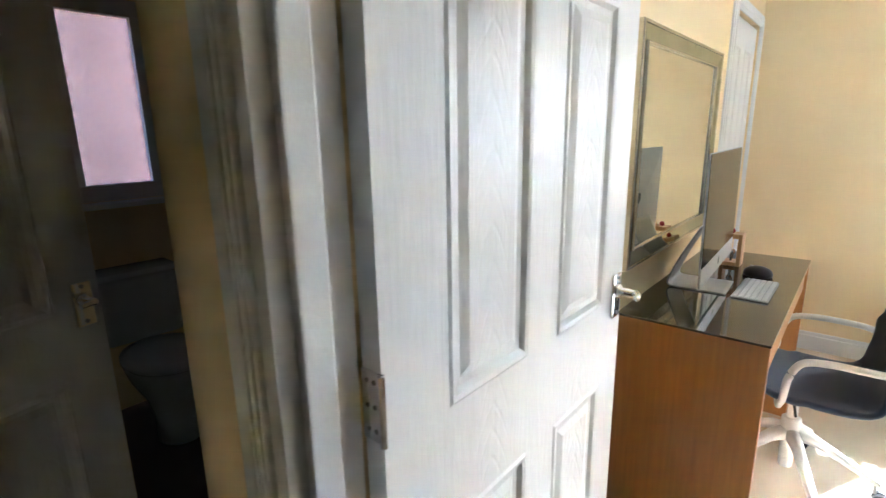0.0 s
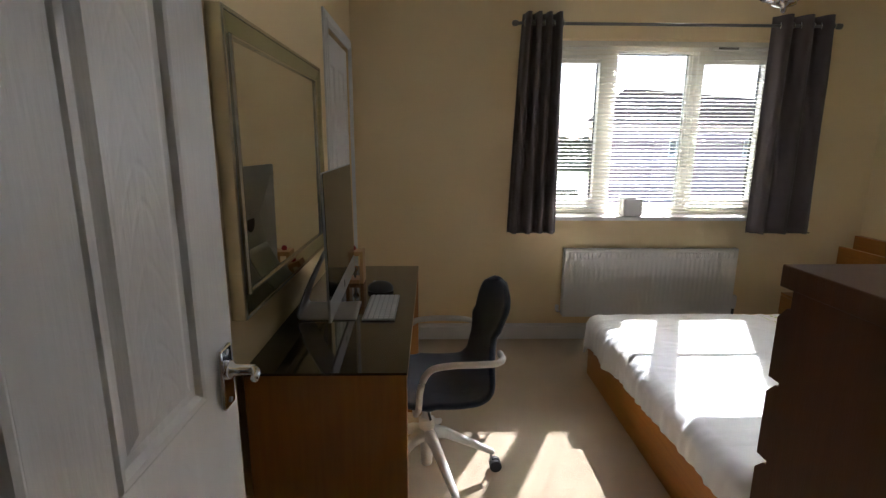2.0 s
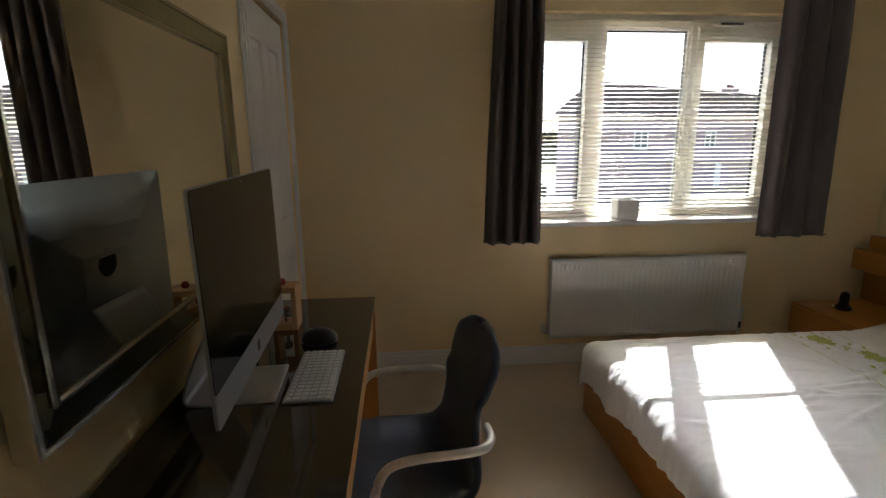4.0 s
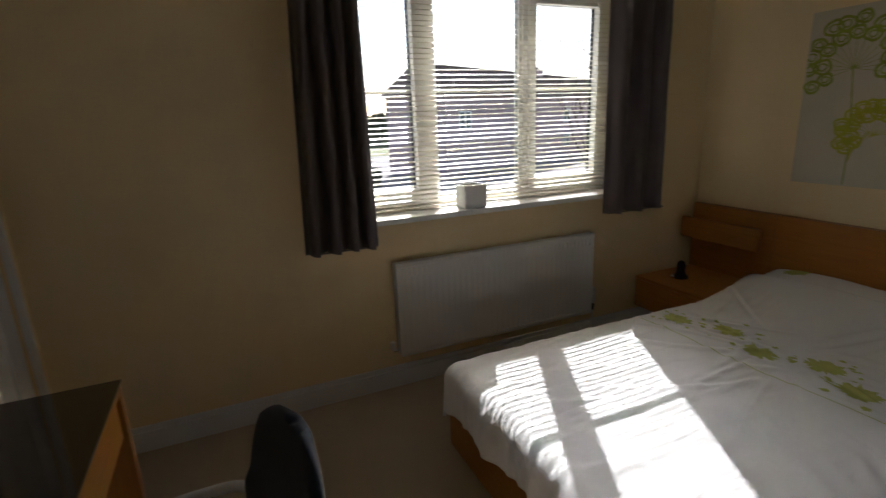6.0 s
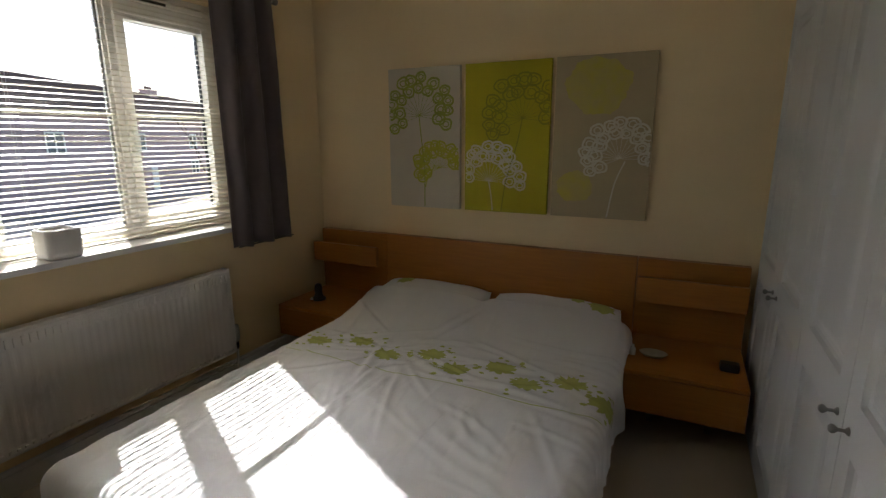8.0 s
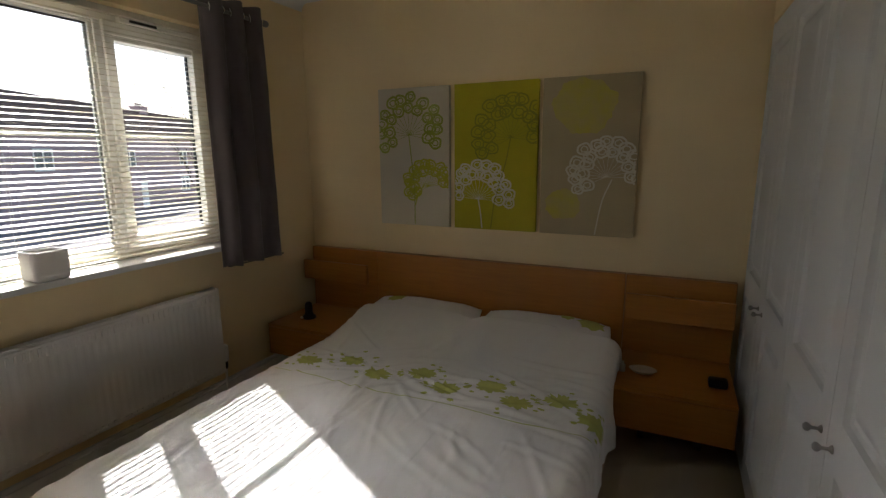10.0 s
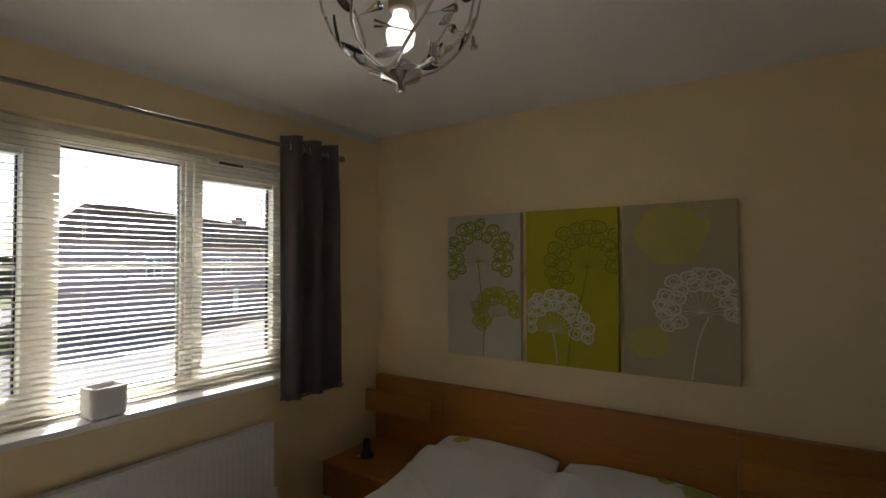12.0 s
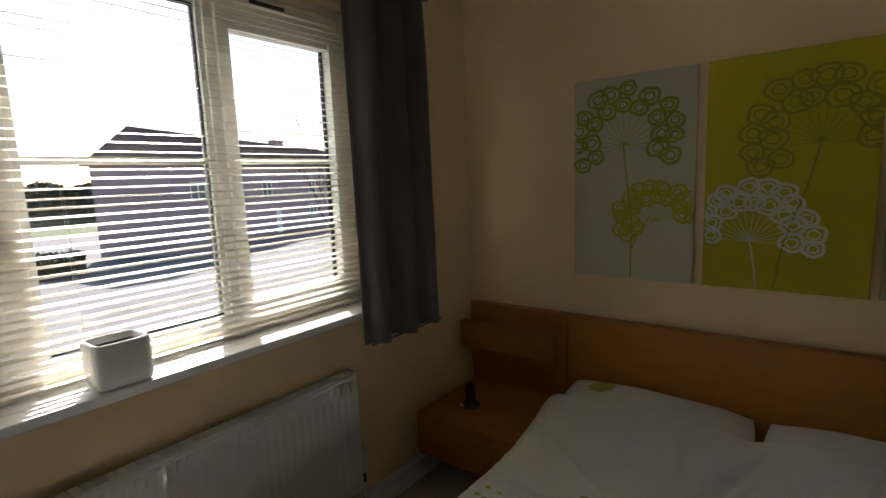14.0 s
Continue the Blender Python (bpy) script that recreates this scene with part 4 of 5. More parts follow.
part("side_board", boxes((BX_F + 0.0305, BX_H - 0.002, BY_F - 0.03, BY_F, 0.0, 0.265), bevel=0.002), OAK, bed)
part("slat_base", boxes((BX_F + 0.031, BX_H - 0.003, BY_N + 0.031, BY_F - 0.031, 0.16, 0.20)), BEECH, bed)
HZ = 0.783
for y0, y1 in ((1.268, 1.783), (1.786, 3.343), (3.346, 3.882)):
    part("headboard_panel", boxes((BX_H, 3.598, y0, y1, 0.16 if y0 != 1.786 else 0.0, HZ), bevel=0.003), OAKX, bed)
for y0, y1 in ((1.275, 1.770), (3.362, 3.875)):
    part("back_cushion_panel", boxes((3.440, 3.468, y0, y1, 0.578, 0.708), bevel=0.004), OAKX, bed)
    part("panel_arm", boxes((3.4685, 3.5495, y0 + 0.05, y1 - 0.05, 0.60, 0.62)), OAKX, bed)
mat_ = thing("mattress", (2.5, 2.56, 0.2), "white mattress under the duvet", "mattress")
part("body", boxes((BX_F + 0.034, BX_H - 0.006, BY_N + 0.034, BY_F - 0.034, 0.2005, 0.36), bevel=0.04), LINEN, mat_, smooth=True)

CXH, CYM = 3.52, (BY_N + BY_F) / 2


rc = random.Random(21)
CREASES = []
for _ in range(66):
    cx, cy = rc.uniform(1.5, 3.1), rc.uniform(1.85, 3.3)
    ang = math.atan2(2.75 - cy, 2.75 - cx) + rc.gauss(0, 0.35)
    CREASES.append((cx, cy, math.cos(ang), math.sin(ang), rc.uniform(0.12, 0.42), rc.uniform(0.003, 0.010), rc.uniform(0.009, 0.020), rc.uniform(-0.8, 0.8)))


def duvet_point(sx, sy):
    """Place on the duvet: sx metres from the head end towards the foot, sy metres across from the middle line."""
    fx, fy = 1.980, 0.724                       # lengths lying flat before the drop
    r = 0.072
    ex, ey = max(0.0, sx - fx), max(0.0, abs(sy) - fy)
    e = math.hypot(ex, ey)
    sgn = 1 if sy >= 0 else -1
    arc = r * math.pi / 2
    if e <= 0:
        out, drop = 0.0, 0.0
    elif e < arc:
        out, drop = r * math.sin(e / r), r * (1 - math.cos(e / r))
    else:
        out, drop = r + (e - arc) * 0.06, r + (e - arc) * 0.99
    ux, uy = (ex / e, ey / e) if e > 0 else (0, 0)
    x = CXH - min(sx, fx) - out * ux
    y = CYM + sgn * (min(abs(sy), fy) + out * uy)
    head = max(0.0, 1 - sx / 0.62)
    hump = 0.142 * (3 * head ** 2 - 2 * head ** 3) * (1 - 0.55 * max(0, abs(sy) / fy - 0.55) ** 1.0)
    hump *= 1 - 0.22 * math.exp(-(sy - 0.02) ** 2 / 0.004)
    z = 0.402 + hump - drop
    # creases: long soft ridges over the top, hanging folds on the drop
    n1 = noise.noise((x * 1.9 + 3, y * 1.9, 1.7))
    n3 = noise.noise((x * 11.0 + y * 6, y * 9.0 - x * 7, 9.1))
    ridge = 0.0
    for cx, cy, ca, sa, half, amp, wid, bend in CREASES:
        u, v = (x - cx) * ca + (y - cy) * sa, (y - cy) * ca - (x - cx) * sa
        if abs(u) < half:
            v += bend * u * u
            if abs(v) < 3 * wid:
                ridge += amp * max(0.35, min(1.0, (x - 1.55) / 0.9)) * (1 - (u / half) ** 2) * (math.exp(-(v / wid) ** 2) - 0.45 * math.exp(-((v - 1.6 * wid) / wid) ** 2))
    z += (0.009 * n1 + ridge + 0.0014 * n3 + 0.0014 * noise.noise((x * 5 + y * 16, y * 6 - x * 14, 2.6))) * (1.0 if e < arc else 0.3)
    if e > 0:
        along = y if ex > ey else x
        w = min(1.0, e / 0.2) ** 1.5
        fold = 0.022 * noise.noise((along * 7, e * 1.2, 5)) + 0.017 * noise.noise((along * 24, e * 2, 7))
        x -= ux * fold * w
        y += sgn * uy * fold * w
        crush = max(0.0, 1 - abs(e - 0.09) / 0.10)
        z += 0.011 * crush * noise.noise((along * 26, e * 6, 3.3))
    return Vector((x, y, z))


duvet = thing("duvet", (2.4, 2.56, 0.43), "white cotton duvet with lime green flower print, slightly creased", "duvet")
bm = bmesh.new()
nx, ny = 210, 190
rows = []
for i in range(nx + 1):
    row = []
    for j in range(ny + 1):
        sy = -1.03 + 1.96 * j / ny
        foot = 1.980 + 0.113 + 0.045 + 0.065 * min(1.0, max(0.0, (sy + 0.55) / 1.1)) + 0.014 * noise.noise((sy * 5, 1, 1))
        sx = 0.17 + (foot - 0.17) * i / nx
        row.append(bm.verts.new(duvet_point(sx, sy)))
    rows.append(row)
grid_faces(bm, rows)
bmesh.ops.recalc_face_normals(bm, faces=bm.faces)
cov = part("cover", bm, COTTON, duvet, smooth=True)
sm = cov.modifiers.new("thick", "SOLIDIFY")
sm.thickness, sm.offset = 0.016, -1 if sum(p.normal.z for p in list(cov.data.polygons)[::97]) > 0 else 1


def print_patch(sx, sy, radius, rnd):
    """A ragged flower of printed cloth lying on the duvet."""
    bm = bmesh.new()
    n = 40
    petals = rnd.choice((5, 6, 7, 8))
    ph = rnd.uniform(0, 6)
    rings = []
    for k in range(1, 6):
        ring = []
        for i in range(n):
            a = 2 * math.pi * i / n
            rr = radius * (0.76 + 0.07 * math.cos(petals * a + ph) + 0.09 * math.cos(11 * a + 2 * ph) + 0.09 * math.cos(17 * a - ph) + 0.10 * rnd.uniform(-1, 1) * (k == 5))
            p = duvet_point(sx + rr * k / 5 * math.cos(a) * 0.85, sy + rr * k / 5 * math.sin(a) * 1.15)
            ring.append(bm.verts.new(p + Vector((0, 0, 0.0022))))
        rings.append(ring)
    c = bm.verts.new(duvet_point(sx, sy) + Vector((0, 0, 0.0022)))
    for i in range(n):
        bm.faces.new((c, rings[0][i], rings[0][(i + 1) % n]))
        for A, B in zip(rings, rings[1:]):
            bm.faces.new((A[i], B[i], B[(i + 1) % n], A[(i + 1) % n]))
    bmesh.ops.recalc_face_normals(bm, faces=bm.faces)
    return bm


rnd = random.Random(5)
row_y = [0.62, 0.42, 0.22, 0.03, -0.13, -0.31, -0.45, -0.62, -0.78]
for i, sy in enumerate(row_y):
    sx = 0.825 + (-0.045 if i % 2 else 0.045)
    part("printed_flower", print_patch(sx, sy, 0.075 if i < 8 else 0.086, rnd), LIME, duvet, "lime green printed flower", smooth=True)
    for k in range(9):
        a = rnd.uniform(0, 2 * math.pi)
        part("printed_dot", print_patch(sx + rnd.uniform(0.075, 0.12) * math.cos(a), sy + rnd.uniform(0.085, 0.13) * math.sin(a), rnd.uniform(0.009, 0.016), rnd), LIME, duvet, smooth=True)
bm = bmesh.new()
rows = [[], []]
for i in range(121):
    sy = 0.72 - 1.5 * i / 120
    for k, o in ((0, 0.0), (1, 0.004)):
        rows[k].append(bm.verts.new(duvet_point(1.0 + 0.01 * math.sin(sy * 9) + o, sy) + Vector((0, 0, 0.0022))))
grid_faces(bm, rows)
bmesh.ops.recalc_face_normals(bm, faces=bm.faces)
part("printed_line", bm, LIME, duvet, "thin lime printed line")


def pillow(cx, cy, label, spot):
    e = thing("pillow", (cx, cy, 0.4), label, "pillow", "pillows at the headboard")
    bm = bmesh.new()
    n, m = 34, 22
    for side in (1, -1):
        rows = []
        for i in range(n + 1):
            u = i / n * 2 - 1
            row = []
            for j in range(m + 1):
                v = j / m * 2 - 1
                t = max(0, (1 - abs(u) ** 2.6) * (1 - abs(v) ** 2.6)) ** 0.5
                yy, xx = u * 0.365 * (1 - 0.05 * v * v), v * 0.20 * (1 - 0.05 * u * u)
                zz = side * (0.075 * t + 0.004) + 0.006 * noise.noise((u * 3 + cy, v * 3, side * 2))
                rx = radians(-14)
                row.append(bm.verts.new((cx + xx * math.cos(rx) + zz * math.sin(rx), cy + yy, 0.432 - xx * math.sin(rx) + zz * math.cos(rx))))
            rows.append(row)
        grid_faces(bm, rows)
    bmesh.ops.remove_doubles(bm, verts=bm.verts, dist=0.0005)
    bmesh.ops.recalc_face_normals(bm, faces=bm.faces)
    part("case", bm, LINEN, e, smooth=True)
    for du, dv, rad in spot:
        bm = bmesh.new()
        n2 = 26
        rings = []
        for k in range(1, 5):
            ring = []
            for i in range(n2):
                a = 2 * math.pi * i / n2
                rr = rad * (0.8 + 0.10 * math.cos(7 * a) + 0.09 * math.cos(12 * a)) * k / 4
                u, v = du + rr / 0.365 * math.cos(a), dv + rr / 0.2 * math.sin(a)
                u, v = max(-0.985, min(0.985, u)), max(-0.985, min(0.985, v))
                t = max(0, (1 - abs(u) ** 2.6) * (1 - abs(v) ** 2.6)) ** 0.5
                yy, xx = u * 0.365 * (1 - 0.05 * v * v), v * 0.20 * (1 - 0.05 * u * u)
                zz = 0.075 * t + 0.004 + 0.006 * noise.noise((u * 3 + cy, v * 3, 2)) + 0.002
                rx = radians(-14)
                ring.append(bm.verts.new((cx + xx * math.cos(rx) + zz * math.sin(rx), cy + yy, 0.432 - xx * math.sin(rx) + zz * math.cos(rx))))
            rings.append(ring)
        bm.faces.new(rings[0])
        for A, B in zip(rings, rings[1:]):
            for i in range(n2):
                bm.faces.new((A[i], B[i], B[(i + 1) % n2], A[(i + 1) % n2]))
        bmesh.ops.recalc_face_normals(bm, faces=bm.faces)
        part("printed_flower", bm, LIME, e, "lime green printed flower", smooth=True)
    return e


pillow(3.36, 2.945, "white pillow with a faint green print, under the duvet", [(0.55, 0.55, 0.07)])
pillow(3.36, 2.195, "white pillow with green print at its corner", [(-0.72, 0.6, 0.085), (-0.35, 0.75, 0.05)])


def nightstand(y0, y1, label):
    e = thing("bedside_table", (3.3, (y0 + y1) / 2, 0.165), label, "bedside table", "bedside tables")
    part("top", boxes((3.07, 3.5495, y0, y1, 0.348, 0.366), bevel=0.002), OAKX, e)
    part("carcass", boxes((3.095, 3.5495, y0 + 0.01, y1 - 0.01, 0.172, 0.3475)), OAKX, e)
    part("drawer_front", boxes((3.07, 3.0945, y0, y1, 0.168, 0.344), bevel=0.002), OAKX, e)
    for y in (y0 + 0.12, y1 - 0.12):
        part("foot", boxes((3.30, 3.33, y - 0.015, y + 0.015, 0.0, 0.1715)), STEEL, e, "dark metal foot")
    return e


nightstand(1.272, 1.772, "low honey oak bedside drawer beside the wardrobe")
nightstand(3.362, 3.872, "low honey oak bedside drawer in the window corner")
dish = thing("soap_dish", (3.28, 1.70, 0.366), "small pale oval dish on the bedside table", "dish")
bm = bmesh.new()
lathe(bm, 3.27, 1.66, [(0.02, 0.3665), (0.035, 0.370), (0.048, 0.384), (0.045, 0.386), (0.03, 0.376)], 24)
for v in bm.verts:
    v.co.y = 1.66 + (v.co.y - 1.66) * 1.35
part("body", bm, SOAP, dish, smooth=True)
cup = thing("small_bottle", (3.26, 1.745, 0.366), "tiny white bottle beside the dish", "bottle")
part("body", lathe(bmesh.new(), 3.25, 1.752, [(0.014, 0.3665), (0.014, 0.40), (0.006, 0.408), (0.006, 0.418)], 14), PORCELAIN, cup, smooth=True)
rem = thing("alarm_clock", (3.25, 1.35, 0.366), "small dark clock on the bedside table", "clock")
part("body", boxes((3.22, 3.28, 1.30, 1.38, 0.3665, 0.405), bevel=0.012), BLACK, rem)
clk = thing("black_phone_dock", (3.3, 3.72, 0.366), "small black dock with a silver tip on the bedside table", "dock")
part("body", lathe(bmesh.new(), 3.26, 3.70, [(0.046, 0.3665), (0.044, 0.380), (0.030, 0.390), (0.024, 0.41), (0.026, 0.44), (0.021, 0.466), (0.010, 0.474)], 18), BLACK, clk, smooth=True)
part("tip", lathe(bmesh.new(), 3.205, 3.71, [(0.006, 0.3668), (0.013, 0.374), (0.013, 0.386), (0.006, 0.394)], 12), CHROME, clk, smooth=True)

# ---- canvases ----
def canvas(y0, y1, z0, z1, mat, label):
    e = thing("canvas_picture", (3.6, (y0 + y1) / 2, z0), label, "picture", "three canvases over the bed")
    part("canvas", boxes((3.590, 3.6185, y0, y1, z0, z1), bevel=0.003), mat, e)
    return e


CXF = 3.5895


def ribbon(bm, pts, w, depth=0.0012):
    """A painted line lying on the canvas: points of (y, z), width w."""
    k = len(pts)
    rows = []
    for i, (y, z) in enumerate(pts):
        a, b = pts[max(0, i - 1)], pts[min(k - 1, i + 1)]
        dy, dz = b[0] - a[0], b[1] - a[1]
        l = math.hypot(dy, dz) or 1
        ny_, nz_ = -dz / l, dy / l
        ww = w[i] if isinstance(w, list) else w
        rows.append([bm.verts.new((CXF - dd, y + ny_ * ww * q / 2, z + nz_ * ww * q / 2)) for q, dd in ((-1, 0.0002), (-0.6, depth), (0.6, depth), (1, 0.0002))])
    grid_faces(bm, rows)


def umbel(e, cy, cz, radius, stem, mat, rnd, lim, a0=-20, a1=200, squash=0.85, line=0.008, floret=0.034):
    """A flower head of many outlined florets on rays, with its stem."""
    y0, y1, z0, z1 = lim
    ok = lambda y, z: y0 + 0.004 < y < y1 - 0.004 and z0 + 0.004 < z < z1 - 0.004
    bm = bmesh.new()
    heads = []
    for ringk, cnt in ((1.0, 12), (0.70, 9)):
        for k in range(cnt):
            a = radians(a0 + (a1 - a0) * (k + 0.5) / cnt + rnd.uniform(-5, 5))
            rr = radius * ringk * rnd.uniform(0.93, 1.04)
            heads.append((cy + rr * math.cos(a), cz + rr * math.sin(a) * squash))
    for hy, hz in heads:
        fr = floret * rnd.uniform(0.85, 1.15)
        for sc, lw in ((1.0, line), (0.5, line * 0.6)):
            pts = []
            ph = rnd.uniform(0, 6)
            for i in range(25):
                a = 2 * math.pi * i / 24
                q = fr * sc * (1 + 0.06 * math.sin(3 * a + ph) + 0.04 * math.sin(5 * a + 2 * ph))
                pts.append((hy + q * math.cos(a), hz + q * 0.85 * math.sin(a)))
            run = []
            for p in pts:
                if ok(*p):
                    run.append(p)
                else:
                    if len(run) > 1:
                        ribbon(bm, run, lw)
                    run = []
            if len(run) > 1:
                ribbon(bm, run, lw)
    part("flower_head", bm, mat, e)
    bm = bmesh.new()
    for k in range(15):
        a = radians(a0 + (a1 - a0) * (k + 0.5) / 15)
        run = [(cy + radius * 0.62 * t * math.cos(a), cz - radius * 0.1 * (1 - t) + radius * 0.55 * t * math.sin(a) * squash) for t in (0, 0.33, 0.66, 1)]
        run = [p for p in run if ok(*p)]
        if len(run) > 1:
            ribbon(bm, run, 0.0022)
    ribbon(bm, [p for p in [(v.x, v.z) for v in smooth_path([(y, 0, z) for y, z in stem], 6)] if ok(*p)], 0.007)
    part("flower_stem", bm, mat, e)


rnd = random.Random(11)
Z0, Z1 = 0.972, 1.818
c1 = canvas(2.835, 3.325, Z0, Z1, CAN_GREY, "pale grey canvas with green outlined cow parsley heads")
L1 = (2.835, 3.325, Z0, Z1)
# y runs towards the window: the picture's own left is at large y
umbel(c1, 3.105, 1.555, 0.205, [(3.11, 1.54), (3.095, 1.40), (3.075, 1.22), (3.075, 0.98)], P_OLIVE, rnd, L1, -38, 212, 1.0, 0.013, 0.036)
umbel(c1, 2.975, 1.235, 0.150, [(3.0, 1.24), (3.05, 1.16), (3.07, 1.10)], P_YELLOW, rnd, L1, -50, 190, 0.85, 0.012, 0.031)
c2 = canvas(2.295, 2.80, Z0, Z1, CAN_LIME, "lime green canvas with dark and white flower heads")
L2 = (2.295, 2.80, Z0, Z1)
umbel(c2, 2.45, 1.525, 0.20, [(2.45, 1.51), (2.48, 1.36), (2.54, 1.15), (2.565, 0.98)], P_DKLIME, rnd, L2, -45, 205, 1.0, 0.009, 0.040)
umbel(c2, 2.645, 1.17, 0.190, [(2.645, 1.15), (2.63, 1.07), (2.62, 0.98)], P_WHITE, rnd, L2, -12, 200, 0.95, 0.011, 0.034)
c3 = canvas(1.768, 2.27, Z0, Z1, CAN_TAUPE, "taupe canvas with a white flower head and lime splashes")
L3 = (1.768, 2.27, Z0, Z1)
for sy, sz, r in ((2.05, 1.665, 0.15), (2.14, 1.14, 0.09)):
    bm = bmesh.new()
    rings = []
    for k in range(1, 5):
        ring = []
        for i in range(64):
            a = 2 * math.pi * i / 64
            q = r * k / 4 * (1 + (0.16 * noise.noise((math.cos(a) * 2, math.sin(a) * 2, r * 40)) + 0.10 * noise.noise((math.cos(a) * 7, math.sin(a) * 7, r * 20))) * (k == 4))
            ring.append(bm.verts.new((CXF - 0.0008, max(L3[0] + 0.006, min(L3[1] - 0.006, sy + q * math.cos(a) * 1.1)), max(Z0 + 0.006, min(Z1 - 0.006, sz + q * 0.95 * math.sin(a))))))
        rings.append(ring)
    bm.faces.new(rings[0])
    for A, B in zip(rings, rings[1:]):
        for i in range(64):
            bm.faces.new((A[i], A[(i + 1) % 64], B[(i + 1) % 64], B[i]))
    part("paint_splash", bm, P_FADED, c3, "faded lime paint splash")
umbel(c3, 1.92, 1.31, 0.175, [(1.89, 1.28), (1.935, 1.16), (1.965, 0.98)], P_WHITE, rnd, L3, -45, 200, 0.95, 0.0105, 0.034)

# ---- wardrobe ----
structure("wardrobe_bulkhead", boxes((1.50, WX1, 0.475, 1.235, 1.985, CZ)), WALL, "cream boxed-in bulkhead above the wardrobe", "wall")
structure("wardrobe_end_wall", boxes((1.50, 1.555, 0.475, 1.235, 0, 1.9845)), WALL, "cream end wall beside the wardrobe", "wall")
ward = thing("fitted_wardrobe", (2.5, 0.9, 0), "white fitted wardrobe with arched-groove panel doors", "wardrobe")
# Near-black carcass puts the shade of the door seams into its colour.
part("carcass", boxes((1.556, WX1 - 0.001, 0.49, 1.205, 0.0, 1.984)), DARK, ward)
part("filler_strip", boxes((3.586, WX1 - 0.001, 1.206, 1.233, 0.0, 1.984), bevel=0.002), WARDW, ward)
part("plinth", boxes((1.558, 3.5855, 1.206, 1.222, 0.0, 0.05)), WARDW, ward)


def ward_door(x0, x1, knob_x):
    d = bmesh.new()
    z0, z1, yf = 0.055, 1.972, 1.235
    ps = [(x0 + 0.075, x1 - 0.075, 0.16, 0.74), (x0 + 0.075, x1 - 0.075, 0.86, 1.88)]
    xs, zs = [x0, x0 + 0.075, x1 - 0.075, x1], [z0, 0.16, 0.74, 0.86, 1.88, z1]
    box(d, x0, x1, 1.2065, yf - 0.016, z0, z1)
    for i in range(3):
        for j in range(5):
            xm, zm = (xs[i] + xs[i + 1]) / 2, (zs[j] + zs[j + 1]) / 2
            if any(p[0] < xm < p[1] and p[2] < zm < p[3] for p in ps):
                continue
            box(d, xs[i], xs[i + 1], yf - 0.0165, yf, zs[j], zs[j + 1])
    bmesh.ops.remove_doubles(d, verts=d.verts, dist=0.0002)
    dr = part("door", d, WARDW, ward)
    for a0, a1, b0, b1 in ps:
        bm = bmesh.new()
        rows = []
        for inset, depth in ((0.0, -0.0002), (0.006, -0.010), (0.014, -0.0145), (0.026, -0.0145), (0.050, -0.003), (0.060, -0.001)):
            rows.append([bm.verts.new((x, yf + depth, z)) for x, z in ((a0 + inset, b0 + inset), (a1 - inset, b0 + inset), (a1 - inset, b1 - inset), (a0 + inset, b1 - inset))])
        for A, B in zip(rows, rows[1:]):
            for j in range(4):
                bm.faces.new((A[j], A[(j + 1) % 4], B[(j + 1) % 4], B[j]))
        bm.faces.new(rows[-1])
        bmesh.ops.recalc_face_normals(bm, faces=bm.faces)
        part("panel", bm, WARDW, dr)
    part("knob", lathe(bmesh.new(), knob_x, 0.785, [(0.010, yf + 0.0005), (0.009, yf + 0.003), (0.004, yf + 0.008), (0.004, yf + 0.020), (0.0095, yf + 0.026), (0.0105, yf + 0.032), (0.006, yf + 0.037)], 18, "y"), STEEL, dr, "dark metal knob", smooth=True)


for s in (2.10, 3.09):
    ward_door(s - 0.493, s - 0.002, s - 0.045)
    ward_door(s + 0.002, s + 0.493, s + 0.045)

# ---- chest of drawers ----
chest = thing("chest_of_drawers", (1.25, 0.8, 0), "tall dark-stained oak chest of drawers by the doorway", "chest of drawers")
HX0, HX1, HY0, HY1, HZ1 = 0.99, 1.498, 0.54, 1.085, 1.257
part("top", boxes((HX0, HX1, HY0, HY1 + 0.02, HZ1 - 0.03, HZ1), bevel=0.002), OAKD, chest)
part("side_panel", boxes((HX0 + 0.002, HX0 + 0.022, HY0, HY1 - 0.003, 0, HZ1 - 0.0305)), OAKD, chest)
part("side_panel", boxes((HX1 - 0.022, HX1 - 0.002, HY0, HY1 - 0.003, 0, HZ1 - 0.0305)), OAKD, chest)
part("back_panel", boxes((HX0 + 0.0225, HX1 - 0.0225, HY0, HY0 + 0.01, 0, HZ1 - 0.0305)), OAKD, chest)
part("plinth", boxes((HX0 + 0.0225, HX1 - 0.0225, HY1 - 0.06, HY1 - 0.03, 0, 0.06)), OAKD, chest)
zt = [1.205, 1.097, 0.980, 0.79, 0.60, 0.41, 0.22, 0.05]
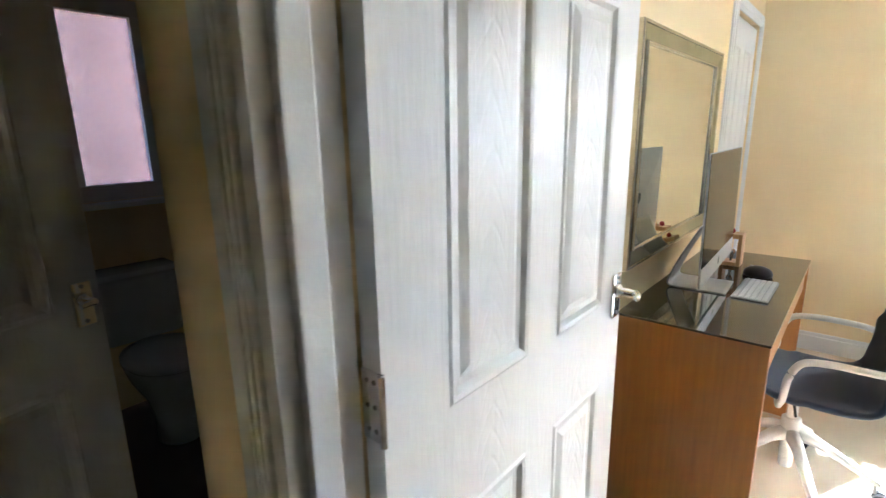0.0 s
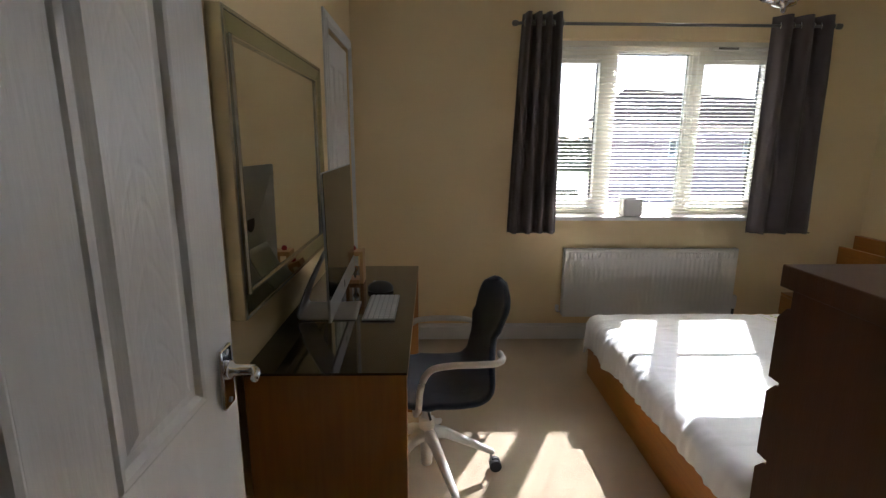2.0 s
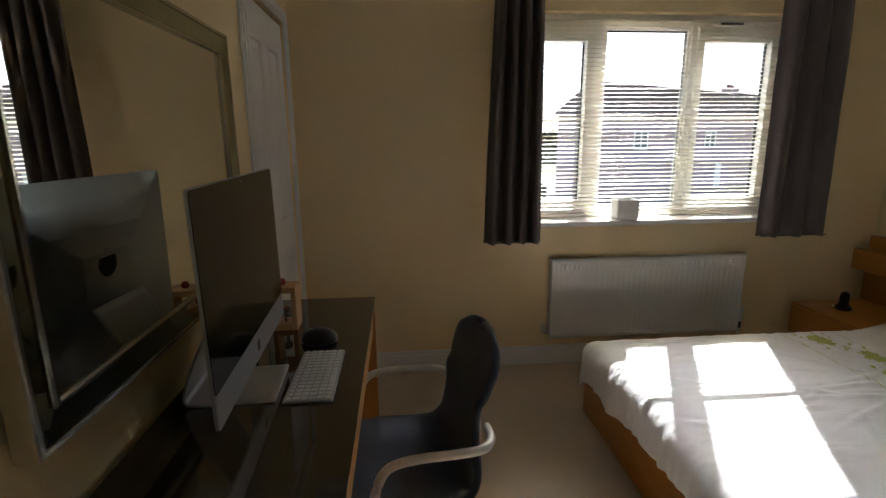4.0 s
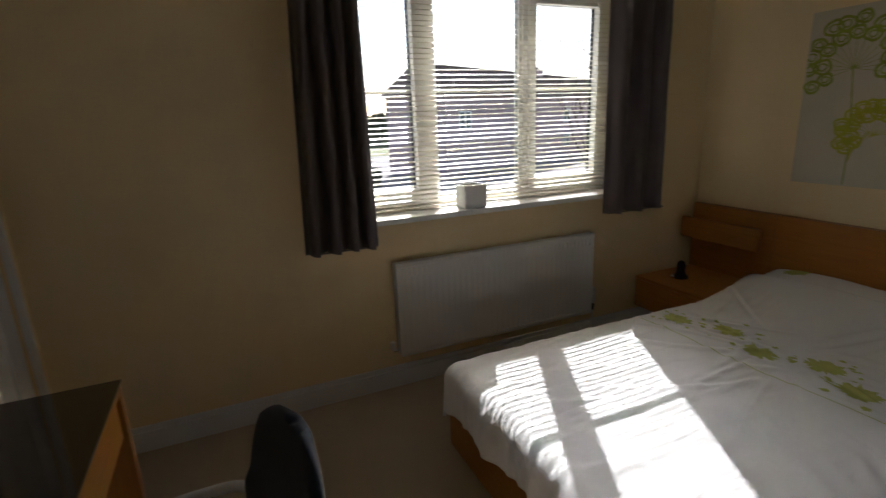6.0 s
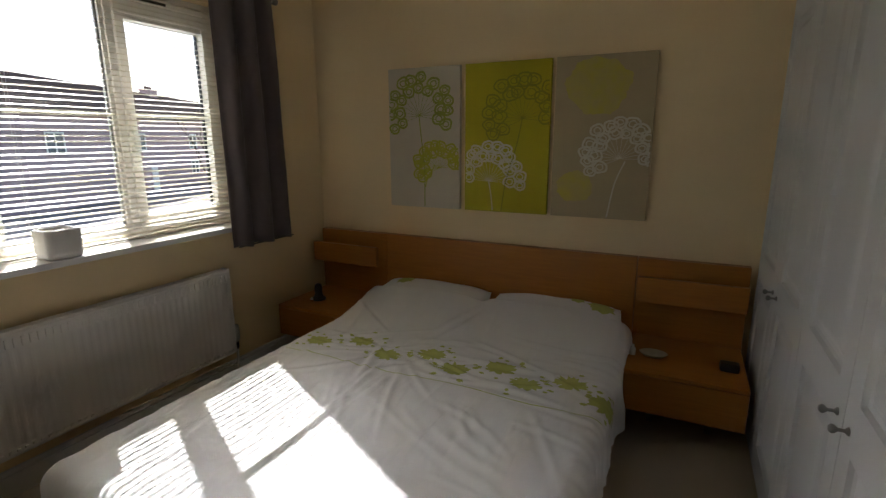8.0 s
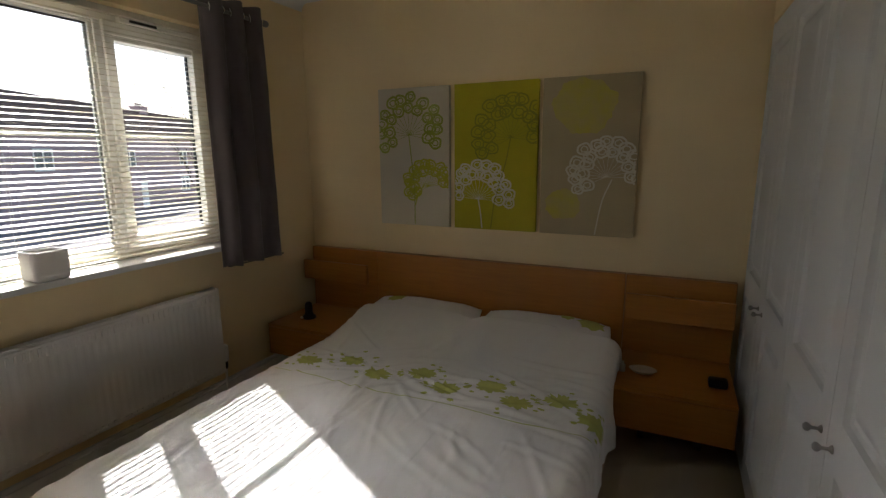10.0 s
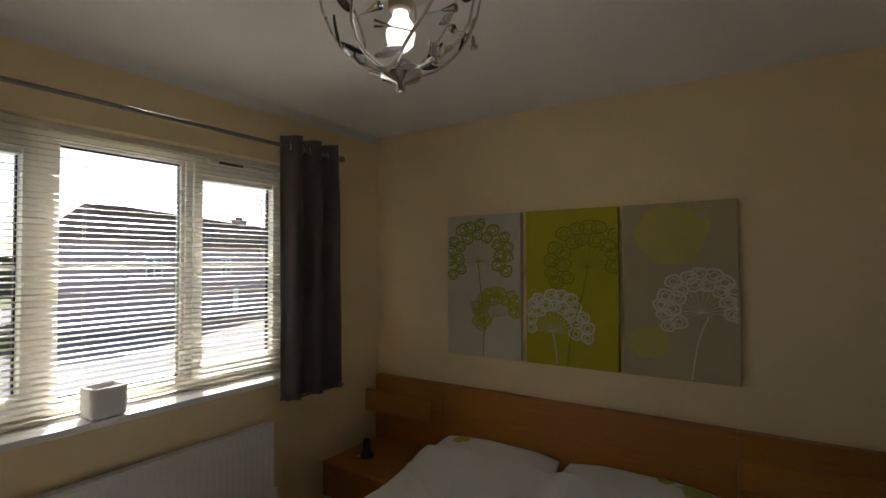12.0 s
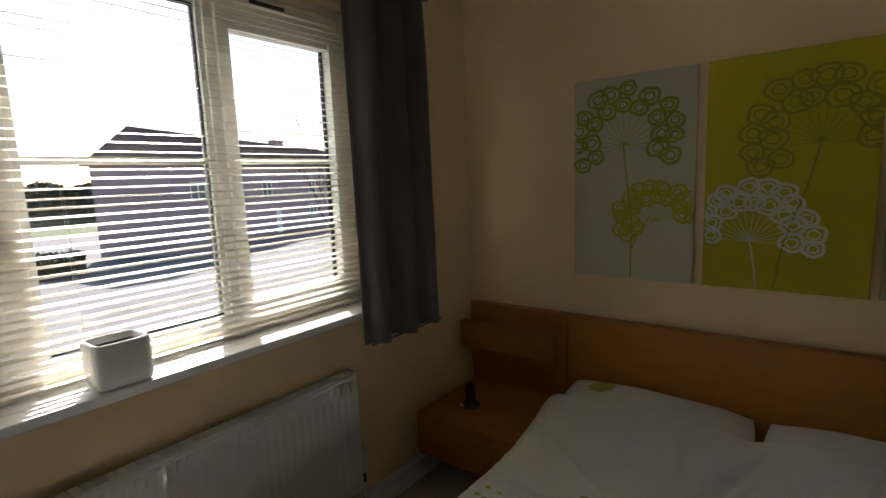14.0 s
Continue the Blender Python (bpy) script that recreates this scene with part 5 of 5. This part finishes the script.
for z1, z0 in zip(zt, zt[1:]):
    dr = bmesh.new()
    box(dr, HX0 + 0.0245, HX1 - 0.0245, HY0 + 0.05, HY1 - 0.012, z0 + 0.02, z1 - 0.03)
    d = part("drawer", dr, OAKD, chest)
    bm = bmesh.new()
    vs = []
    for x in (HX0 + 0.003, HX1 - 0.003):
        vs.append([bm.verts.new((x, y, z)) for y, z in ((HY1 - 0.002, z0 + 0.002), (HY1 + 0.019, z0 + 0.002), (HY1 + 0.019, z1 - 0.020), (HY1 + 0.004, z1 - 0.004), (HY1 - 0.002, z1 - 0.004))])
    k = 5
    for j in range(k):
        bm.faces.new((vs[0][j], vs[0][(j + 1) % k], vs[1][(j + 1) % k], vs[1][j]))
    bm.faces.new(vs[0]), bm.faces.new(list(reversed(vs[1])))
    bmesh.ops.recalc_face_normals(bm, faces=bm.faces)
    part("drawer_front", bm, OAKD, d)

# ---- ceiling lamp ----
LX, LY, LZ = 1.665, 2.18, 2.003
lamp = thing("ceiling_lamp", (LX, LY, CZ), "chrome pendant lamp, wire ball of twigs with leaves and crystals", "lamp")
part("ceiling_rose", lathe(bmesh.new(), LX, LY, [(0.055, CZ - 0.001), (0.052, CZ - 0.02), (0.02, CZ - 0.035), (0.008, CZ - 0.045)], 24), CHROME, lamp, smooth=True)
part("cord", tube(bmesh.new(), [(LX, LY, CZ - 0.04), (LX, LY, 2.07)], 0.004, 8), CHROME, lamp)
part("bulb_holder", lathe(bmesh.new(), LX, LY, [(0.012, 2.075), (0.026, 2.065), (0.030, 2.03), (0.022, 2.022), (0.022, 1.972), (0.017, 1.966)], 18), SOAP, lamp, "cream bulb holder", smooth=True)
part("bulb", lathe(bmesh.new(), LX, LY, [(0.013, 1.966), (0.015, 1.955), (0.022, 1.944), (0.0255, 1.928), (0.022, 1.910), (0.013, 1.901), (0.004, 1.899)], 20), BULB, lamp, "lit white bulb", smooth=True)
part("bottom_hub", lathe(bmesh.new(), LX, LY, [(0.004, LZ - 0.176), (0.008, LZ - 0.172), (0.008, LZ - 0.160), (0.034, LZ - 0.152), (0.036, LZ - 0.142), (0.02, LZ - 0.136)], 20), CHROME, lamp, smooth=True)
rnd = random.Random(4)
for k in range(8):
    a = 2 * math.pi * k / 8
    pts = []
    for i in range(15):
        th = radians(8 + 150 * i / 14)
        aa = a + 0.35 * math.sin(2.2 * th + k)
        rr = 0.139 * math.sin(th)
        pts.append((LX + rr * math.cos(aa), LY + rr * math.sin(aa), LZ - 0.150 * math.cos(th) + 0.005))
    br = part("branch", tube(bmesh.new(), pts, 0.0031, 6, taper=0.7), CHROME, lamp, smooth=True)
    part("strut", tube(bmesh.new(), [pts[-1], (LX + 0.02 * math.cos(a), LY + 0.02 * math.sin(a), LZ + 0.10)], 0.0018, 5), CHROME, lamp)
    for i in (2, 3, 4, 5, 7, 8, 9, 11, 13):
        if rnd.random() < 0.12:
            continue
        p = Vector(pts[i])
        o = (p - Vector((LX, LY, LZ))).normalized()
        tang = o.cross(Vector((0, 0, 1))).normalized() * rnd.choice((-1, 1))
        d = (tang + Vector((0, 0, rnd.uniform(-0.6, 0.9))) - 0.1 * o).normalized()
        if rnd.random() < 0.55:
            bm = bmesh.new()
            l, w = rnd.uniform(0.036, 0.056), 0.010
            s = d.cross(o).normalized()
            rows = []
            for q in range(7):
                t = q / 6
                ww = w * math.sin(math.pi * min(0.98, max(0.03, t))) ** 0.8
                rows.append([bm.verts.new(p + d * l * t + s * ww * e2 + o * 0.004 * (abs(e2) - 0.4)) for e2 in (-1, 0, 1)])
            grid_faces(bm, rows)
            bmesh.ops.solidify(bm, geom=bm.faces[:], thickness=0.0008)
            part("leaf", bm, LEAFM if rnd.random() < 0.72 else CHROME, br, "dark bronze leaf", smooth=True)
        else:
            tw = part("twig", tube(bmesh.new(), [p, p + d * 0.035], 0.0012, 5), CHROME, br)
            bm = bmesh.new()
            bmesh.ops.create_cone(bm, cap_ends=True, segments=6, radius1=0.002, radius2=0.0075, depth=0.026)
            bmesh.ops.rotate(bm, verts=bm.verts, matrix=d.to_track_quat("Z", "Y").to_matrix())
            bmesh.ops.translate(bm, verts=bm.verts, vec=p + d * 0.047)
            part("crystal", bm, CRYSTAL, br, "clear crystal bead")

# ---- landing and washroom ----
LW, LJ = -0.60, 0.622                               # landing face of the washroom wall, and its door's latch jamb
# East and south walls stand unseen behind the camera, added to close off light.
structure("unseen_landing_wall_east", boxes((1.9, 2.0, -1.3, LY0, 0, CZ)), WALL, "unseen cream landing wall, added to keep light out", "wall")
structure("unseen_landing_wall_south", boxes((LW - 0.1, 2.0, -1.4, -1.3, 0, CZ)), WALL, "unseen cream landing wall, added to keep light out", "wall")
structure("landing_wall_north", boxes((LW, -0.121, 0.72, 0.80, 0, CZ)), WALL, "cream wall at the end of the landing", "wall")
structure("landing_ceiling", boxes((-2.4, 2.0, -1.4, LY0 - 0.001, CZ, CZ + 0.1), (-2.4, -0.121, LY0, 1.7, CZ, CZ + 0.1)), CEIL, "white landing ceiling", "ceiling")
structure("landing_wall_west", boxes((LW - 0.1, LW, -1.3, LJ - 0.87, 0, CZ), (LW - 0.1, LW, LJ, 1.6, 0, CZ), (LW - 0.1, LW, LJ - 0.87, LJ, 2.0, CZ)), WALL, "unseen cream landing wall, added to keep light out with washroom doorway", "wall")
architrave("trim_washroom", LW, LJ - 0.865, LJ - 0.003, 1.995, 1, "x")
structure("washroom_floor", boxes((-2.3, -0.661, -0.8, 1.6, -0.13, -0.004)), TILEF, "dark washroom floor", "floor")
structure("washroom_wall_west", boxes((-2.38, -2.24, -0.8, 0.80, 0, CZ), (-2.38, -2.24, 1.21, 1.6, 0, CZ), (-2.38, -2.24, 0.80, 1.21, 0, 1.10), (-2.38, -2.24, 0.80, 1.21, 2.06, CZ)), WALL, "washroom outer wall", "wall")
structure("washroom_wall_side", boxes((-2.34, LW - 0.1, 1.6, 1.7, 0, CZ), (-2.34, LW - 0.1, -0.9, -0.8, 0, CZ)), WALL, "washroom side wall", "wall")
w2 = thing("window_2", (-2.28, 0.91, 1.06), "small washroom window, frosted glass tinted pink for the light behind it", "window", "", "structure")
bm = bmesh.new()
frame_ring(bm, "x", -2.33, -2.27, 0.80, 1.21, 1.10, 2.06, 0.055, 0.08)
part("window_frame", bm, PVC, w2)
bm = bmesh.new()
rows = []
for i in range(49):
    y = 0.855 + 0.30 * i / 48
    rows.append([bm.verts.new((-2.300 + 0.0035 * noise.noise((y * 38, z * 30, 4.0)) + 0.0015 * noise.noise((y * 90, z * 80, 1.0)), y, z)) for z in [1.18 + 0.80 * j / 128 for j in range(129)]])
grid_faces(bm, rows)
back = [bm.verts.new((-2.308, y, z)) for y, z in ((0.855, 1.18), (1.155, 1.18), (1.155, 1.98), (0.855, 1.98))]
edge = [[r[0] for r in rows], rows[-1], [r[-1] for r in reversed(rows)], list(reversed(rows[0]))]
for k in range(4):
    bm.faces.new([*edge[k], back[(k + 1) % 4], back[k]])
bm.faces.new(list(reversed(back)))
bmesh.ops.recalc_face_normals(bm, faces=bm.faces)
g = part("pane", bm, FROST, w2, "frosted glass pane", smooth=True)
g.visible_shadow = False
part("window_sill", boxes((-2.268, -2.14, 0.78, 1.23, 1.075, 1.10), bevel=0.004), WHITE, w2)
wc = thing("toilet", (-1.95, 0.94, 0), "white ceramic toilet with closed lid and cistern", "toilet")
part("cistern", boxes((-2.215, -2.03, 0.76, 1.12, 0.42, 0.75), bevel=0.03), PORCELAIN, wc, smooth=True)
part("cistern_lid", boxes((-2.218, -2.02, 0.75, 1.13, 0.751, 0.78), bevel=0.012), PORCELAIN, wc, smooth=True)
bm = bmesh.new()
lathe(bm, 0, 0, [(0.10, 0.0), (0.095, 0.12), (0.12, 0.22), (0.175, 0.34), (0.185, 0.39), (0.18, 0.40)], 28)
for v in bm.verts:
    v.co = (-1.79 + v.co.x * 1.28, 0.94 + v.co.y, v.co.z)
part("bowl", bm, PORCELAIN, wc, smooth=True)
bm = bmesh.new()
lathe(bm, 0, 0, [(0.185, 0.401), (0.192, 0.41), (0.192, 0.43), (0.15, 0.444), (0.05, 0.448)], 28)
for v in bm.verts:
    v.co = (-1.79 + v.co.x * 1.28, 0.94 + v.co.y, v.co.z)
part("lid", bm, PORCELAIN, wc, smooth=True)
wd = panel_door("door_3", None, 0.755, 1.965, 0.036, DOORW, "white panelled washroom door standing ajar", [(0.11, 0.345, 1.0, 1.83), (0.425, 0.65, 1.0, 1.83), (0.11, 0.345, 0.22, 0.83), (0.425, 0.65, 0.22, 0.83)], (0.24, 1.75))
lever_handle(wd, 0.712, 1.011, 0, 1, 0.036)
wd.matrix_basis = pose(LW - 0.03, LJ - 0.867, 0.004, 0, 0, 15)

# ---- outdoors ----
GZ = -2.75
ground = bmesh.new()
bmesh.ops.create_grid(ground, x_segments=8, y_segments=8, size=2500)
bmesh.ops.translate(ground, verts=ground.verts, vec=(0, 0, GZ))
structure("ground", ground, GRASS, "green lawn and open ground outside", "ground")
structure("road", boxes((-60, 120, 13.5, 18.5, GZ + 0.005, GZ + 0.02)), ASPHALT, "grey residential road", "road")
structure("pavement", boxes((-60, 120, 11.8, 13.5, GZ + 0.005, GZ + 0.12)), material("paving", (0.35, 0.33, 0.30), 0.9, scale=2), "pale concrete pavement", "pavement")

structure("driveway", boxes((4.0, 75.0, 18.5, 60.0, GZ + 0.005, GZ + 0.03)), material("worn_concrete", (0.19, 0.18, 0.175), 0.9, scale=0.7, color2=(0.14, 0.132, 0.13)), "grey concrete forecourt before the terrace", "driveway")


def terrace(x, y, ang, length, depth, label, inset=1.9, eave=5.6):
    """A brick terrace with a hipped tiled roof, chimneys and windows; its front faces the bedroom."""
    e = thing("terraced_house", (x, y, GZ), label, "house")
    M = Matrix.Translation((x, y, GZ)) @ Matrix.Rotation(ang, 4, "Z")
    ridge = 8.1

    def put(name, bm, mat, parent=e, lab=""):
        bmesh.ops.transform(bm, matrix=M, verts=bm.verts)
        return part(name, bm, mat, parent, lab)

    put("wall", boxes((0, length, -depth / 2, depth / 2, 0, eave)), BRICK)
    bm = bmesh.new()
    o = 0.4
    a = [bm.verts.new(p) for p in ((-o, -depth / 2 - o, eave - 0.1), (length + o, -depth / 2 - o, eave - 0.1), (length + o, depth / 2 + o, eave - 0.1), (-o, depth / 2 + o, eave - 0.1))]
    r0, r1 = bm.verts.new((inset, 0, ridge)), bm.verts.new((length - inset, 0, ridge))
    for f in ((a[0], a[1], r1, r0), (a[2], a[3], r0, r1), (a[3], a[0], r0), (a[1], a[2], r1), (a[3], a[2], a[1], a[0])):
        bm.faces.new(f)
    bmesh.ops.recalc_face_normals(bm, faces=bm.faces)
    roof = put("roof", bm, ROOF)
    bm = bmesh.new()
    for i in range(16):
        t = (i + 0.5) / 16
        yy, zz = -depth / 2 - o + (depth / 2 + o) * t, eave - 0.1 + (ridge - eave + 0.1) * t
        x0, x1 = -o + (inset + o) * t, length + o - (inset + o) * t
        box(bm, x0, x1, yy - 0.05, yy + 0.05, zz - 0.02, zz + 0.07)
    put("tile_course", bm, ROOF, roof)
    put("gutter", boxes((-o, length + o, -depth / 2 - o - 0.1, -depth / 2 - o, eave - 0.22, eave - 0.1)), BLACK)
    cx = 18.4
    while cx < length:
        ch = put("chimney", boxes((cx, cx + 1.3, -0.45, 0.45, ridge - 0.7, ridge + 0.3), (cx - 0.08, cx + 1.38, -0.53, 0.53, ridge + 0.3, ridge + 0.38)), BRICK, roof)
        for k in range(3):
            bm = lathe(bmesh.new(), cx + 0.25 + 0.4 * k, 0, [(0.14, ridge + 0.38), (0.11, ridge + 0.62), (0.13, ridge + 0.64)], 10)
            bmesh.ops.transform(bm, matrix=M, verts=bm.verts)
            part("chimney_pot", bm, ROOF, roof)
        cx += 80.0
    wx = 1.6
    k = 0
    while wx + 1.6 < length:
        for z0 in ((0.95, 3.35) if k % 3 == 2 else (3.35,)):
            w = put("window", boxes((wx, wx + 1.5, -depth / 2 - 0.04, -depth / 2 + 0.02, z0, z0 + 1.2)), HOUSEGLASS)
            bm = bmesh.new()
            frame_ring(bm, "y", -depth / 2 - 0.08, -depth / 2 - 0.041, wx - 0.05, wx + 1.55, z0 - 0.05, z0 + 1.25, 0.09, 0.09, 0)
            box(bm, wx + 0.7, wx + 0.8, -depth / 2 - 0.08, -depth / 2 - 0.041, z0 + 0.04, z0 + 1.16)
            put("window_frame", bm, PVC, w)
        if k % 3 == 1:
            put("door", boxes((wx + 2.0, wx + 2.9, -depth / 2 - 0.05, -depth / 2 + 0.02, 0, 2.05)), WHITE)
        wx += 9.0
        k += 1
    return e


TX, TY, TA = 14.1, 36.5, radians(28.6)
terrace(TX, TY, TA, 52.0, 5.6, "long red brick terrace with brown hipped tile roof", 0.2, 5.9)


def bare_tree(x, y, h, seed, label):
    e = thing("tree", (x, y, GZ), label, "tree")
    rnd = random.Random(seed)
    trunk = bmesh.new()
    tube(trunk, [(x, y, GZ), (x + 0.1, y, GZ + h * 0.2), (x + 0.05, y + 0.1, GZ + h * 0.42)], 0.11, 8, taper=0.5)
    part("trunk", trunk, BARK, e)
    bm = bmesh.new()

    def grow(p, d, l, r, lev):
        mid = p + d * l * 0.5 + Vector((rnd.uniform(-1, 1), rnd.uniform(-1, 1), 0)) * l * 0.06
        q = p + d * l
        tube(bm, [p, mid, q], r, 4, taper=0.55)
        if lev == 0:
            return
        for _ in range(rnd.choice((2, 3, 3))):
            nd = (d + Vector((rnd.uniform(-0.8, 0.8), rnd.uniform(-0.8, 0.8), rnd.uniform(-0.15, 0.5)))).normalized()
            grow(p + d * l * rnd.uniform(0.55, 1.0), nd, l * rnd.uniform(0.6, 0.8), r * 0.55, lev - 1)

    for k in range(6):
        a = 2 * math.pi * k / 6 + rnd.uniform(-0.3, 0.3)
        grow(Vector((x + 0.05, y + 0.1, GZ + h * rnd.uniform(0.3, 0.42))), Vector((math.cos(a) * 0.5, math.sin(a) * 0.5, 1)).normalized(), h * 0.27, 0.032, 5)
    part("crown", bm, BARK, e, "bare leafless branches")
    return e


bare_tree(12.5, 15.5, 7.6, 2, "bare spring tree with fine leafless twigs")
bare_tree(3.5, 62.0, 8.5, 3, "distant bare tree beyond the gardens")
bare_tree(-3.0, 70.0, 9.0, 6, "distant bare tree beyond the gardens")
bare_tree(9.0, 80.0, 9.0, 9, "distant bare tree beyond the gardens")


def clump_row(name, x0, x1, y, h, seed, label, leaf=1.0):
    """A hedge of many small leaf clumps."""
    rnd = random.Random(seed)
    vs, fs = [], []
    for k in range(9000):
        c = Vector((rnd.uniform(x0, x1), y + rnd.gauss(0, 0.6), 0))
        top = h * (0.75 + 0.25 * noise.noise((c.x * 0.35, seed, 0)))
        c.z = GZ + top * math.sqrt(rnd.random())
        s = leaf * rnd.uniform(0.10, 0.24)
        a = Vector((rnd.gauss(0, 1), rnd.gauss(0, 1), rnd.gauss(0, 1))).normalized()
        b = a.orthogonal().normalized()
        d = a.cross(b)
        i = len(vs)
        vs += [c + b * s, c + d * s * 0.6, c - b * s, c - d * s * 0.6]
        fs.append((i, i + 1, i + 2, i + 3))
    k = x0
    while k < x1:
        t = h * (0.55 + 0.2 * noise.noise((k * 0.35, seed, 0)))
        i = len(vs)
        vs += [Vector((k + a * 1.05, y + b * 0.5, GZ + c * t)) for a in (0, 1) for b in (-1, 1) for c in (0, 1)]
        fs += [(i, i + 1, i + 5, i + 4), (i + 2, i + 6, i + 7, i + 3), (i + 1, i + 3, i + 7, i + 5), (i, i + 2, i + 3, i + 1), (i + 4, i + 5, i + 7, i + 6)]
        k += 1.0
    me = bpy.data.meshes.new(name)
    me.from_pydata([tuple(v) for v in vs], [], fs)
    me.materials.append(LEAF)
    return tagged(new(name, me), label, "hedge", "", "stuff")


clump_row("hedge", -30, 10, 33.0, 1.6, 1, "dark evergreen hedge beyond the lawn")
clump_row("far_trees", -40, 40, 85.0, 7.0, 2, "distant line of trees on the horizon", 3.0)

terrace(-13.5, -19.8, radians(90), 24.0, 8.0, "neighbouring red brick house beyond the washroom window")
